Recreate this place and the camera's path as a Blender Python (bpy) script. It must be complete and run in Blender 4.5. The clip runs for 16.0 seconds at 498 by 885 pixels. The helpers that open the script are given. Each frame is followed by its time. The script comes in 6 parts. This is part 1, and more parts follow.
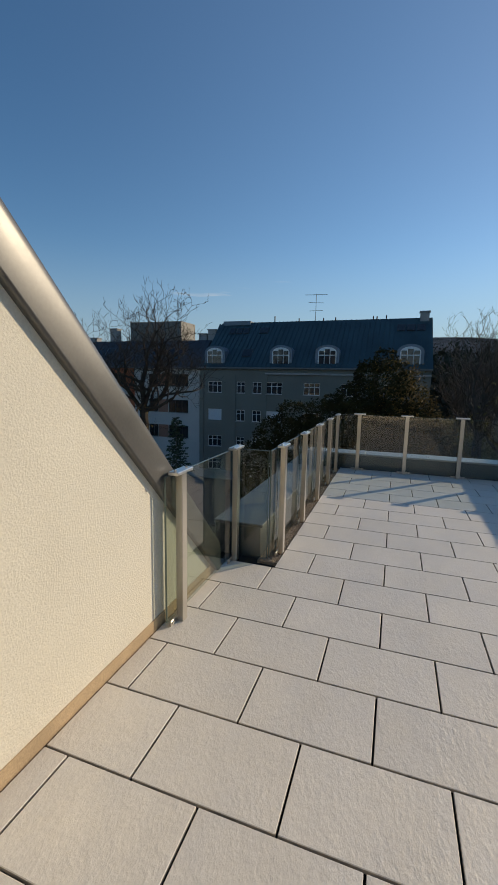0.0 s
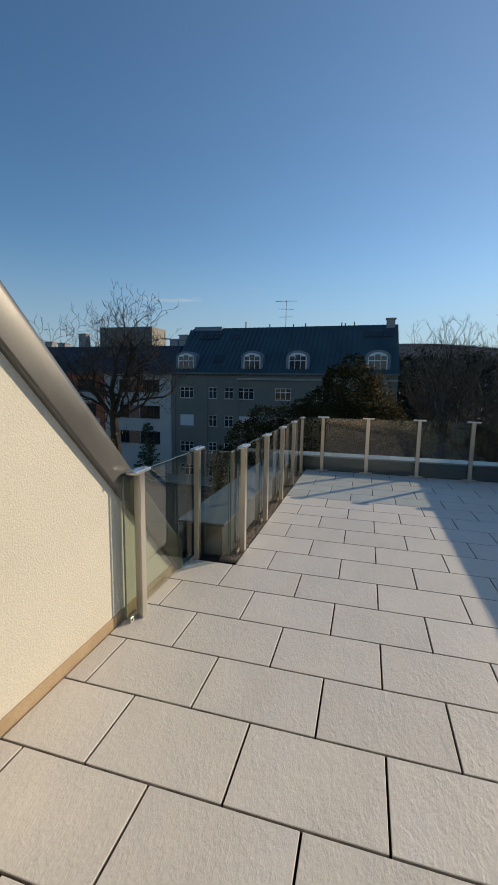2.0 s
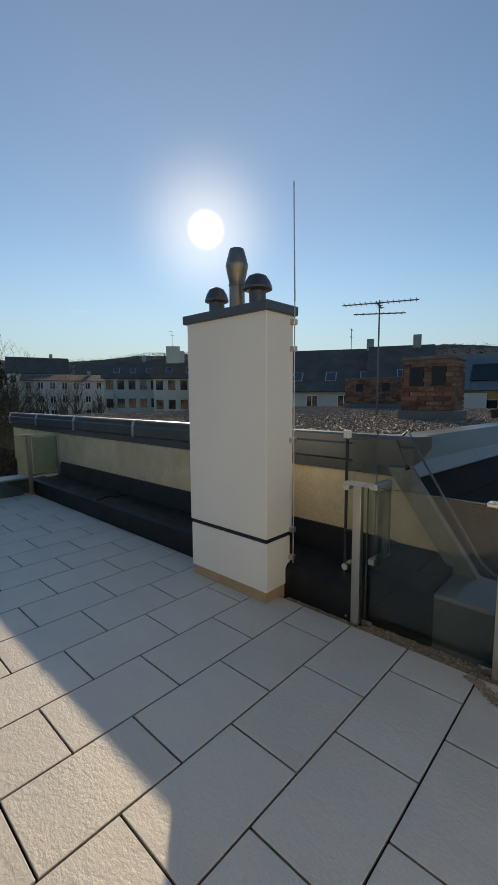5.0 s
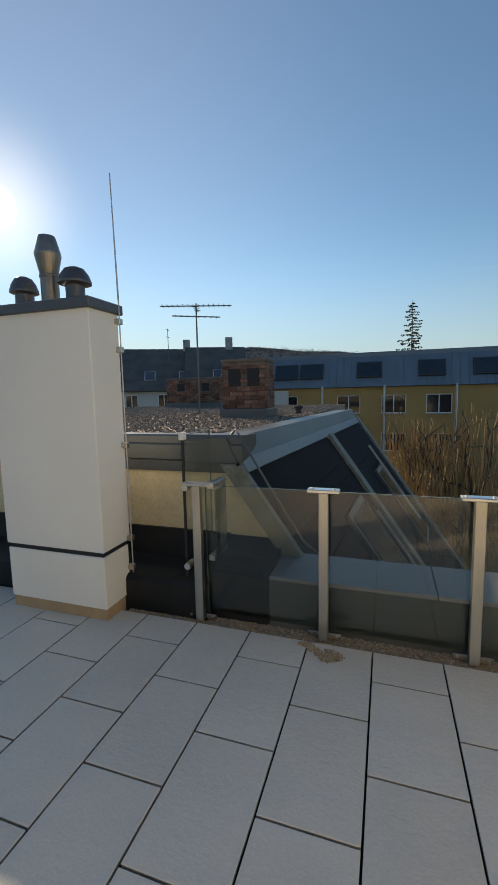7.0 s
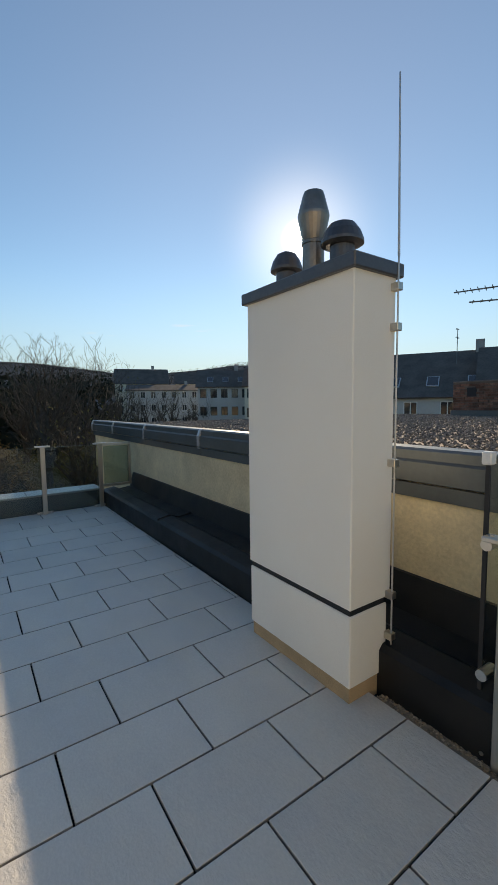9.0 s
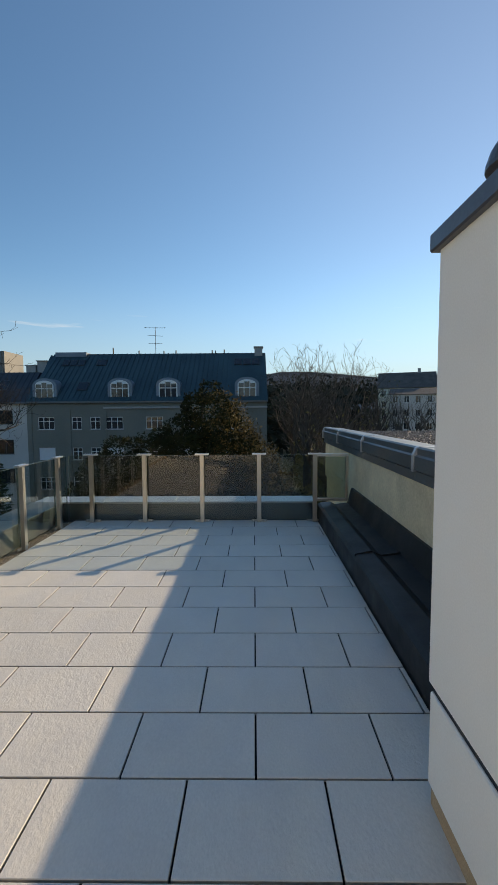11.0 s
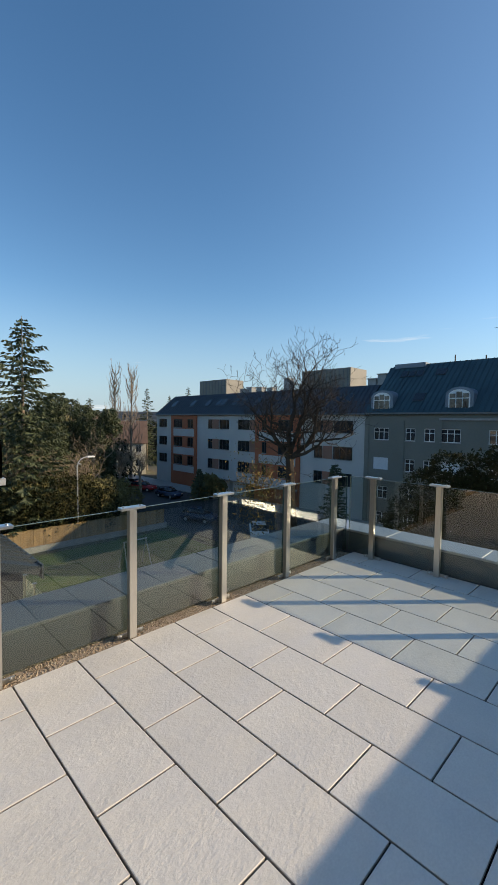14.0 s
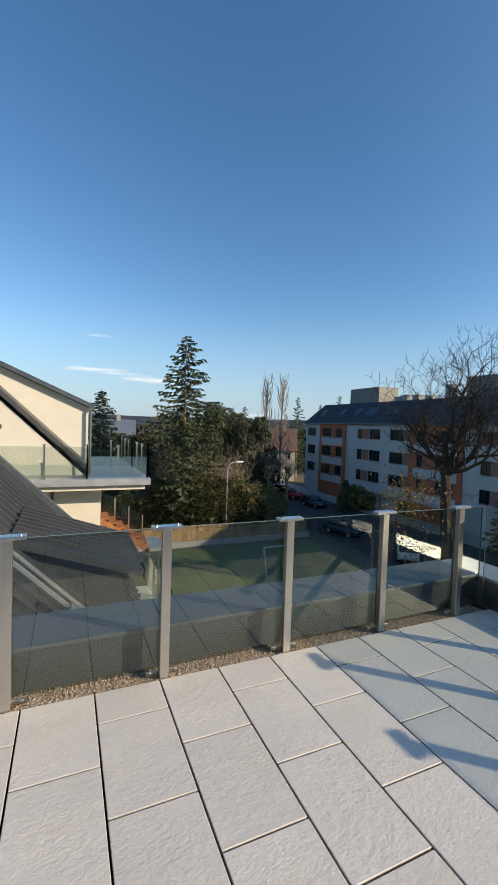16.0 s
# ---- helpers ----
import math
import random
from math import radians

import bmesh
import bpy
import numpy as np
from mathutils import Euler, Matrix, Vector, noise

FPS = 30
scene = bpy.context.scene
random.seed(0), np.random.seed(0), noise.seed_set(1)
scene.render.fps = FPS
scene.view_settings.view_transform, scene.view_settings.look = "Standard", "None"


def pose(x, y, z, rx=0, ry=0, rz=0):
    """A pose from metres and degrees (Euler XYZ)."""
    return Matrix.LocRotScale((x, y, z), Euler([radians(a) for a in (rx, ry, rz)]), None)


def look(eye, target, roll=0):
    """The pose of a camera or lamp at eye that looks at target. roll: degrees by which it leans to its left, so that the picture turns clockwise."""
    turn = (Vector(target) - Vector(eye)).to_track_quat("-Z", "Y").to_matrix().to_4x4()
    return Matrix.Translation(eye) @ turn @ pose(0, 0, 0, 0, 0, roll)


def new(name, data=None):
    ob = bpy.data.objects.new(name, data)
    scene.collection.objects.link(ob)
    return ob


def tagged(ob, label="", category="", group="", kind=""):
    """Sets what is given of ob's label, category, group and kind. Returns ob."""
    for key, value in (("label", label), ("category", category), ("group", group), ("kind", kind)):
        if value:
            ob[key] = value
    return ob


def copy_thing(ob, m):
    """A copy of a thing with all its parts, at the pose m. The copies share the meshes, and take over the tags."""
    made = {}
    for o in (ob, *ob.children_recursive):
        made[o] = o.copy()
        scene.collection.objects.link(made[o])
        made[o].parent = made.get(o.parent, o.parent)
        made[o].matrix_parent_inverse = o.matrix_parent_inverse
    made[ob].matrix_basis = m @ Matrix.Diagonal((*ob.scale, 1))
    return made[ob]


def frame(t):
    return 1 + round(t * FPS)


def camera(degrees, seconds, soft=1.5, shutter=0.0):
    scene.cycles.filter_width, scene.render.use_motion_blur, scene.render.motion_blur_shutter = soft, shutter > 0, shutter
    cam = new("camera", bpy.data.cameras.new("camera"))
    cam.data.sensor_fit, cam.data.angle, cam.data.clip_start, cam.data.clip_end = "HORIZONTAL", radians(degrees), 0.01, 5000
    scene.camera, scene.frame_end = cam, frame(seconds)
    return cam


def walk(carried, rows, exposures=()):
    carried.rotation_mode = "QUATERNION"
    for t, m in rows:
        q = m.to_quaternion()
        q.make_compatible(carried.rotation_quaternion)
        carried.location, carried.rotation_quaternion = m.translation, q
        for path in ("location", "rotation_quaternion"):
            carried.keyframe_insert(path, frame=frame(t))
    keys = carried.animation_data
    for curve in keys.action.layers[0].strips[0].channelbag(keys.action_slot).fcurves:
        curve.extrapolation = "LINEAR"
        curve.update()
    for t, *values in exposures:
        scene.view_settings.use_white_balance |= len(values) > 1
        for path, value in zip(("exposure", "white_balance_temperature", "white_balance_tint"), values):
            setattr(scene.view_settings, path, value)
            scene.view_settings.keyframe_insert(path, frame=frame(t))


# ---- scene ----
cam = camera(62.1, 16.0, 1.2)
PATH = [  # seconds, eye, point looked at, roll
    (0, (-0.012, 0.015, 1.571), (-0.666, 1.88, 1.266), 1.1),
    (0.5, (0.069, -0.013, 1.57), (-0.756, 1.783, 1.266), 1.4),
    (1, (0.126, -0.07, 1.55), (-0.752, 1.704, 1.266), 1.0),
    (1.5, (0.137, -0.085, 1.546), (-0.626, 1.743, 1.268), 1.2),
    (2, (0.14, -0.068, 1.555), (-0.394, 1.839, 1.278), 0.9),
    (2.5, (0.119, -0.068, 1.564), (-0.124, 1.897, 1.284), 1.0),
    (3, (0.105, -0.057, 1.568), (0.178, 1.922, 1.288), 0.8),
    (3.5, (0.111, -0.014, 1.576), (0.519, 1.925, 1.307), 0.6),
    (4, (0.154, 0.095, 1.561), (0.917, 1.926, 1.309), 0.4),
    (4.5, (0.195, 0.209, 1.565), (1.328, 1.842, 1.342), 0.3),
    (5, (0.197, 0.264, 1.586), (1.656, 1.614, 1.368), -0.3),
    (5.2, (0.164, 0.284, 1.582), (1.735, 1.503, 1.369), -0.5),
    (5.7, (0.129, 0.312, 1.595), (1.944, 1.244, 1.38), -0.94),
    (6.2, (0.098, 0.313, 1.606), (2.032, 1.016, 1.38), -1.17),
    (6.7, (0.113, 0.319, 1.612), (2.06, 0.917, 1.376), -1.24),
    (7.3, (0.255, 0.382, 1.606), (2.106, 1.104, 1.373), -1.2),
    (7.5, (0.336, 0.404, 1.611), (2.157, 1.198, 1.381), -1.2),
    (8, (0.526, 0.511, 1.589), (2.205, 1.577, 1.376), -1.1),
    (8.5, (0.718, 0.723, 1.57), (2.157, 2.101, 1.391), -0.9),
    (9, (0.944, 0.855, 1.557), (2.077, 2.493, 1.38), -0.6),
    (9.5, (1.193, 1.004, 1.591), (1.989, 2.829, 1.398), -0.1),
    (9.7, (1.27, 1.067, 1.583), (1.947, 2.939, 1.396), 0.1),
    (10.2, (1.497, 1.222, 1.595), (1.876, 3.217, 1.412), 0.24),
    (10.75, (1.716, 1.407, 1.599), (1.813, 3.449, 1.438), -0.12),
    (11.3, (1.87, 1.615, 1.603), (1.709, 3.633, 1.465), -0.53),
    (11.8, (1.93, 1.831, 1.612), (1.529, 3.787, 1.488), -0.5),
    (12, (1.933, 1.922, 1.614), (1.437, 3.856, 1.497), -0.3),
    (12.5, (1.948, 2.155, 1.633), (1.199, 4.005, 1.516), 0.0),
    (13, (1.969, 2.41, 1.656), (0.967, 4.137, 1.539), 0.2),
    (13.5, (1.957, 2.647, 1.659), (0.724, 4.218, 1.549), 0.3),
    (14, (1.9, 2.885, 1.655), (0.479, 4.288, 1.555), 0.8),
    (14.5, (1.877, 3.113, 1.66), (0.316, 4.36, 1.569), 1.3),
    (15, (1.896, 3.383, 1.654), (0.229, 4.486, 1.579), 1.3),
    (15.5, (1.861, 3.601, 1.648), (0.103, 4.553, 1.571), 1.7),
    (16, (1.747, 3.824, 1.666), (-0.083, 4.629, 1.591), 1.9),
]
EXPOSURES = [(0, -0.18, 7000, 10), (1.5, -0.15, 7000, 10), (3, 0.0, 7300, 10), (5, -0.06, 8000, 10), (7.5, 0.22, 8100, 10), (9.5, 0.22, 7900, 10), (12, 0.41, 7400, 10), (14, 0.47, 7200, 10), (16, 0.45, 7000, 10)]
walk(cam, [(t, look(eye, target, roll)) for t, eye, target, roll in PATH], EXPOSURES)

# ---- world, sun ----
SUN_AZ, SUN_EL = radians(41.7), radians(20.9)          # east of +y, above the horizon
world = bpy.data.worlds.new("sky")
scene.world = world
world.use_nodes = True
wn, wl = world.node_tree.nodes, world.node_tree.links
sky = wn.new("ShaderNodeTexSky")
sky.sky_type, sky.sun_disc = "NISHITA", False
sky.sun_elevation, sky.sun_rotation = SUN_EL, SUN_AZ
sky.altitude, sky.air_density, sky.dust_density, sky.ozone_density = 250, 1.0, 0.01, 3.0
# the sun's disc and the bright air round it
SUN_WAY = Vector((math.sin(SUN_AZ) * math.cos(SUN_EL), math.cos(SUN_AZ) * math.cos(SUN_EL), math.sin(SUN_EL)))
where, near = wn.new("ShaderNodeTexCoord"), wn.new("ShaderNodeVectorMath")
near.operation = "DOT_PRODUCT"
near.inputs[1].default_value = SUN_WAY
wl.new(where.outputs["Generated"], near.inputs[0])
deep = wn.new("ShaderNodeHueSaturation")
deep.inputs["Saturation"].default_value = 1.17
wl.new(sky.outputs[0], deep.inputs["Color"])
# pale blue haze along the horizon
height_of, haze_band, haze = wn.new("ShaderNodeSeparateXYZ"), wn.new("ShaderNodeMapRange"), wn.new("ShaderNodeMix")
wl.new(where.outputs["Generated"], height_of.inputs[0])
haze_band.interpolation_type = "SMOOTHSTEP"
for slot, value in (("From Min", -0.05), ("From Max", 0.30), ("To Min", 0.95), ("To Max", 0.0)):
    haze_band.inputs[slot].default_value = value
wl.new(height_of.outputs["Z"], haze_band.inputs["Value"])
haze.data_type, haze.inputs["B"].default_value = "RGBA", (2.0, 2.9, 4.0, 1)
wl.new(haze_band.outputs[0], haze.inputs["Factor"])
wl.new(deep.outputs[0], haze.inputs["A"])
air = haze.outputs["Result"]
for inner, outer, power, glow in ((math.cos(radians(0.9)), math.cos(radians(2.8)), 5.0, (60.0, 56.0, 48.0)), (1.0, math.cos(radians(14)), 5.0, (3.4, 3.0, 2.4)),
                                  (1.0, math.cos(radians(48)), 2.0, (0.42, 0.24, 0.0)), (1.0, math.cos(radians(84)), 1.4, (0.50, 0.48, 0.38))):
    ramp, shape, add = wn.new("ShaderNodeMapRange"), wn.new("ShaderNodeMath"), wn.new("ShaderNodeMix")
    ramp.inputs["From Min"].default_value, ramp.inputs["From Max"].default_value = outer, inner
    shape.operation, shape.inputs[1].default_value = "POWER", power
    add.data_type, add.blend_type, add.inputs["B"].default_value = "RGBA", "ADD", (*glow, 1)
    wl.new(near.outputs["Value"], ramp.inputs["Value"])
    wl.new(ramp.outputs[0], shape.inputs[0])
    wl.new(shape.outputs[0], add.inputs["Factor"])
    wl.new(air, add.inputs["A"])
    air = add.outputs["Result"]
# thin wisps of cloud low over the roofs
wisp_at, wisp, low, high, cut, veil = (wn.new("ShaderNode" + k) for k in ("Mapping", "TexNoise", "MapRange", "MapRange", "Math", "Mix"))
wisp_at.inputs["Scale"].default_value, wisp_at.inputs["Location"].default_value = (2.2, 2.2, 26.0), (3.1, 0.7, 1.4)
wisp.inputs["Scale"].default_value, wisp.inputs["Detail"].default_value = 1.6, 5.0
wl.new(where.outputs["Generated"], wisp_at.inputs[0])
wl.new(wisp_at.outputs[0], wisp.inputs["Vector"])
for node, span in ((low, (0.675, 0.83)), (high, (0.26, 0.17))):
    node.inputs["From Min"].default_value, node.inputs["From Max"].default_value = span
wl.new(wisp.outputs[0], low.inputs["Value"])
wl.new(height_of.outputs["Z"], high.inputs["Value"])
cut.operation = "MULTIPLY"
wl.new(low.outputs[0], cut.inputs[0])
wl.new(high.outputs[0], cut.inputs[1])
veil.data_type, veil.inputs["B"].default_value = "RGBA", (5.4, 5.6, 5.9, 1)
wl.new(cut.outputs[0], veil.inputs["Factor"])
wl.new(air, veil.inputs["A"])
wl.new(veil.outputs["Result"], wn["Background"].inputs[0])
wn["Background"].inputs[1].default_value = 0.135
sun = new("sun", bpy.data.lights.new("sun", "SUN"))
sun.data.energy, sun.data.angle, sun.data.color = 3.9, radians(0.55), (1.0, 0.855, 0.67)
sun.matrix_world = look(SUN_WAY * 100, (0, 0, 0))

# ---- building blocks ----
def thing(name, at, label, category, group="", kind=""):
    """An empty at the base of a thing, which its parts hang from."""
    ob = new(name)
    ob.location = at
    ob.empty_display_size = 0.1
    return tagged(ob, label, category, group, kind)


def part(name, bm, material, parent=None, label="", at=None, kind="", smooth=False):
    """One mesh object from a bmesh, under a thing or a part; at: its place under the parent."""
    me = bpy.data.meshes.new(name)
    bm.normal_update()
    bm.to_mesh(me)
    bm.free()
    if smooth:
        me.polygons.foreach_set("use_smooth", [True] * len(me.polygons))
    for m in (material if isinstance(material, (list, tuple)) else [material]):
        me.materials.append(m)
    ob = new(name, me)
    if parent:
        ob.parent = parent
    if at:
        ob.location = at
    return tagged(ob, label, kind=kind)


def again(ob, name, at, parent=None, rz=0.0):
    """A further object on the same mesh."""
    o = new(name, ob.data)
    o.parent = parent
    o.location, o.rotation_euler = at, (0, 0, rz)
    return o


def block(bm, x0, y0, z0, x1, y1, z1, bevel=0.0, mat=0):
    before = len(bm.faces)
    vs = [bm.verts.new((x, y, z)) for z in (z0, z1) for x, y in ((x0, y0), (x1, y0), (x1, y1), (x0, y1))]
    fs = [bm.faces.new([vs[i] for i in f]) for f in
          ((3, 2, 1, 0), (4, 5, 6, 7), (0, 1, 5, 4), (1, 2, 6, 5), (2, 3, 7, 6), (3, 0, 4, 7))]
    for f in fs:
        f.material_index = mat
    if bevel:
        bmesh.ops.bevel(bm, geom=list({e for f in fs for e in f.edges}), offset=bevel, segments=1, affect="EDGES", profile=0.5)
    return bm


def boxes(*rows, bevel=0.0):
    bm = bmesh.new()
    for r in rows:
        block(bm, *r, bevel=bevel)
    return bm


def prism(bm, outline, a, b, axis="x", mat=0):
    """A closed outline (two coordinates in the other axes' order) carried from a to b along an axis."""
    def put(c, p):
        return {"x": (c, p[0], p[1]), "y": (p[0], c, p[1]), "z": (p[0], p[1], c)}[axis]
    lo = [bm.verts.new(put(a, p)) for p in outline]
    hi = [bm.verts.new(put(b, p)) for p in outline]
    n = len(outline)
    fs = [bm.faces.new(lo), bm.faces.new(hi[::-1])]
    fs += [bm.faces.new((lo[i], hi[i], hi[(i + 1) % n], lo[(i + 1) % n])) for i in range(n)]
    for f in fs:
        f.material_index = mat
    bmesh.ops.recalc_face_normals(bm, faces=fs)
    return bm


def tube(bm, p0, p1, r0, r1=None, n=10, mat=0):
    r1 = r0 if r1 is None else r1
    p0, p1 = Vector(p0), Vector(p1)
    turn = (p1 - p0).to_track_quat("Z", "Y").to_matrix()
    rings = []
    for p, r in ((p0, r0), (p1, r1)):
        rings.append([bm.verts.new(p + turn @ Vector((r * math.cos(2 * math.pi * k / n), r * math.sin(2 * math.pi * k / n), 0))) for k in range(n)])
    fs = [bm.faces.new(rings[0][::-1]), bm.faces.new(rings[1])]
    for k in range(n):
        fs.append(bm.faces.new((rings[0][k], rings[0][(k + 1) % n], rings[1][(k + 1) % n], rings[1][k])))
    for f in fs:
        f.material_index = mat
    return bm


def lathe(bm, at, profile, n=24):
    """A turned body: profile rows are (radius, height)."""
    rings = [[bm.verts.new((at[0] + r * math.cos(2 * math.pi * k / n), at[1] + r * math.sin(2 * math.pi * k / n), at[2] + h)) for k in range(n)] for r, h in profile]
    for a, b in zip(rings, rings[1:]):
        for k in range(n):
            bm.faces.new((a[k], a[(k + 1) % n], b[(k + 1) % n], b[k]))
    bm.faces.new(rings[0][::-1])
    bm.faces.new(rings[-1])
    return bm


def raw(name, verts, faces, material, parent=None, label="", at=None, kind="", smooth=False):
    me = bpy.data.meshes.new(name)
    me.from_pydata(verts, [], faces)
    if smooth:
        me.polygons.foreach_set("use_smooth", [True] * len(me.polygons))
    me.materials.append(material)
    ob = new(name, me)
    ob.parent = parent
    if at:
        ob.location = at
    return tagged(ob, label, kind=kind)


# ---- materials ----
def mat(name, color, rough=0.6, metal=0.0, spot=0.12, spot_size=1.0, grain=0.08, grain_size=60.0, bump=0.0, bump_size=40.0,
        each=0.0, second=None, spec=0.5, stretch=(1, 1, 1), rough_var=0.0, bump_depth=0.01):
    """A painted, stone, metal or wood surface: base colour, large stains, fine grain, relief; each: how far single objects differ."""
    m = bpy.data.materials.new(name)
    m.use_nodes = True
    n, l = m.node_tree.nodes, m.node_tree.links
    b = n["Principled BSDF"]
    b.inputs["Roughness"].default_value, b.inputs["Metallic"].default_value = rough, metal
    b.inputs["Specular IOR Level"].default_value = spec
    geo = n.new("ShaderNodeNewGeometry")
    place = n.new("ShaderNodeMapping")
    place.inputs["Scale"].default_value = stretch
    l.new(geo.outputs["Position"], place.inputs["Vector"])

    def noise_at(scale, detail=4.0):
        t = n.new("ShaderNodeTexNoise")
        t.inputs["Scale"].default_value, t.inputs["Detail"].default_value = scale, detail
        l.new(place.outputs[0], t.inputs["Vector"])
        return t.outputs[0]

    def scaled(value, low, high):
        r = n.new("ShaderNodeMapRange")
        r.inputs["From Min"].default_value, r.inputs["From Max"].default_value = 0.3, 0.7
        r.inputs["To Min"].default_value, r.inputs["To Max"].default_value = low, high
        l.new(value, r.inputs["Value"])
        return r.outputs[0]

    def times(a, c):
        x = n.new("ShaderNodeMath")
        x.operation = "MULTIPLY"
        l.new(a, x.inputs[0])
        l.new(c, x.inputs[1])
        return x.outputs[0]
    stain = noise_at(spot_size)
    value = times(scaled(stain, 1 - spot, 1 + spot), scaled(noise_at(grain_size, 3.0), 1 - grain, 1 + grain))
    if each:
        info = n.new("ShaderNodeObjectInfo")
        r = n.new("ShaderNodeMapRange")
        r.inputs["To Min"].default_value, r.inputs["To Max"].default_value = 1 - each, 1 + each
        l.new(info.outputs["Random"], r.inputs["Value"])
        value = times(value, r.outputs[0])
    base = n.new("ShaderNodeMix")
    base.data_type = "RGBA"
    base.inputs["A"].default_value = (*color, 1)
    base.inputs["B"].default_value = (*(second or color), 1)
    l.new(scaled(noise_at(spot_size * 2.3), 0, 1), base.inputs["Factor"])
    hue = n.new("ShaderNodeHueSaturation")
    l.new(base.outputs["Result"], hue.inputs["Color"])
    l.new(value, hue.inputs["Value"])
    l.new(hue.outputs[0], b.inputs["Base Color"])
    if rough_var:
        l.new(scaled(stain, rough - rough_var, rough + rough_var), b.inputs["Roughness"])
    if bump:
        k = n.new("ShaderNodeBump")
        k.inputs["Strength"].default_value, k.inputs["Distance"].default_value = bump, bump_depth
        l.new(noise_at(bump_size, 6.0), k.inputs["Height"])
        l.new(k.outputs[0], b.inputs["Normal"])
    return m


def glass_mat(name, tint, ior=1.5, rough=0.0):
    """Flat tinted glazing: tinted see-through, mirror gloss by Fresnel."""
    m = bpy.data.materials.new(name)
    m.use_nodes = True
    n, l = m.node_tree.nodes, m.node_tree.links
    n.remove(n["Principled BSDF"])
    see, gloss, mix, facing, curve, base = (n.new("ShaderNode" + k) for k in ("BsdfTransparent", "BsdfGlossy", "MixShader", "LayerWeight", "Math", "MapRange"))
    see.inputs[0].default_value = (*tint, 1)
    gloss.inputs["Roughness"].default_value = rough
    facing.inputs[0].default_value = 0.5
    curve.operation, curve.inputs[1].default_value = "POWER", 4.0
    base.inputs["To Min"].default_value, base.inputs["To Max"].default_value = 2 * ((ior - 1) / (ior + 1)) ** 2, 0.9
    l.new(facing.outputs["Facing"], curve.inputs[0])
    l.new(curve.outputs[0], base.inputs["Value"])
    l.new(base.outputs[0], mix.inputs[0])
    l.new(see.outputs[0], mix.inputs[1])
    l.new(gloss.outputs[0], mix.inputs[2])
    l.new(mix.outputs[0], n["Material Output"].inputs[0])
    return m


def slab_mat(name, color, second):
    """Porcelain with a split-stone relief, whose run differs from slab to slab."""
    m = bpy.data.materials.new(name)
    m.use_nodes = True
    n, l = m.node_tree.nodes, m.node_tree.links
    b = n["Principled BSDF"]
    b.inputs["Roughness"].default_value = 0.52
    geo, info, shift, add, place = (n.new("ShaderNode" + k) for k in ("NewGeometry", "ObjectInfo", "VectorMath", "VectorMath", "Mapping"))
    shift.operation, shift.inputs[1].default_value = "MULTIPLY", (37.0, 53.0, 11.0)
    l.new(info.outputs["Random"], shift.inputs[0])
    l.new(geo.outputs["Position"], add.inputs[0])
    l.new(shift.outputs[0], add.inputs[1])
    place.inputs["Rotation"].default_value, place.inputs["Scale"].default_value = (0, 0, 0.5), (1.0, 0.6, 1.0)
    l.new(add.outputs[0], place.inputs["Vector"])

    def wave(scale, detail, rough, bend, low, high, a=0.3, c=0.7, vector=place):
        t, r = n.new("ShaderNodeTexNoise"), n.new("ShaderNodeMapRange")
        for slot, value in (("Scale", scale), ("Detail", detail), ("Roughness", rough), ("Distortion", bend)):
            t.inputs[slot].default_value = value
        for slot, value in (("From Min", a), ("From Max", c), ("To Min", low), ("To Max", high)):
            r.inputs[slot].default_value = value
        l.new(vector.outputs[0], t.inputs["Vector"])
        l.new(t.outputs[0], r.inputs["Value"])
        return r.outputs[0]

    def math_of(kind, a, c):
        x = n.new("ShaderNodeMath")
        x.operation = kind
        l.new(a, x.inputs[0])
        l.new(c, x.inputs[1])
        return x.outputs[0]
    ridges = math_of("MULTIPLY", wave(34, 6, 0.6, 0.15, 0.0, 1.0, 0.25, 0.75), wave(5, 3, 0.5, 0.0, 0.45, 1.0, 0.35, 0.65))
    height = math_of("ADD", ridges, wave(85, 4, 0.6, 0.0, 0.0, 0.3))
    k = n.new("ShaderNodeBump")
    k.inputs["Strength"].default_value, k.inputs["Distance"].default_value = 0.6, 0.0047
    l.new(height, k.inputs["Height"])
    l.new(k.outputs[0], b.inputs["Normal"])
    each = n.new("ShaderNodeMapRange")
    each.inputs["To Min"].default_value, each.inputs["To Max"].default_value = 0.955, 1.035
    l.new(info.outputs["Random"], each.inputs["Value"])
    value = math_of("MULTIPLY", math_of("MULTIPLY", wave(2.2, 5, 0.6, 0.4, 0.93, 1.05), wave(120, 3, 0.5, 0.0, 0.95, 1.05)), each.outputs[0])
    base, hue = n.new("ShaderNodeMix"), n.new("ShaderNodeHueSaturation")
    base.data_type = "RGBA"
    base.inputs["A"].default_value, base.inputs["B"].default_value = (*color, 1), (*second, 1)
    l.new(wave(4.5, 3, 0.5, 0.0, 0.0, 1.0), base.inputs["Factor"])
    l.new(base.outputs["Result"], hue.inputs["Color"])
    l.new(value, hue.inputs["Value"])
    l.new(hue.outputs[0], b.inputs["Base Color"])
    return m


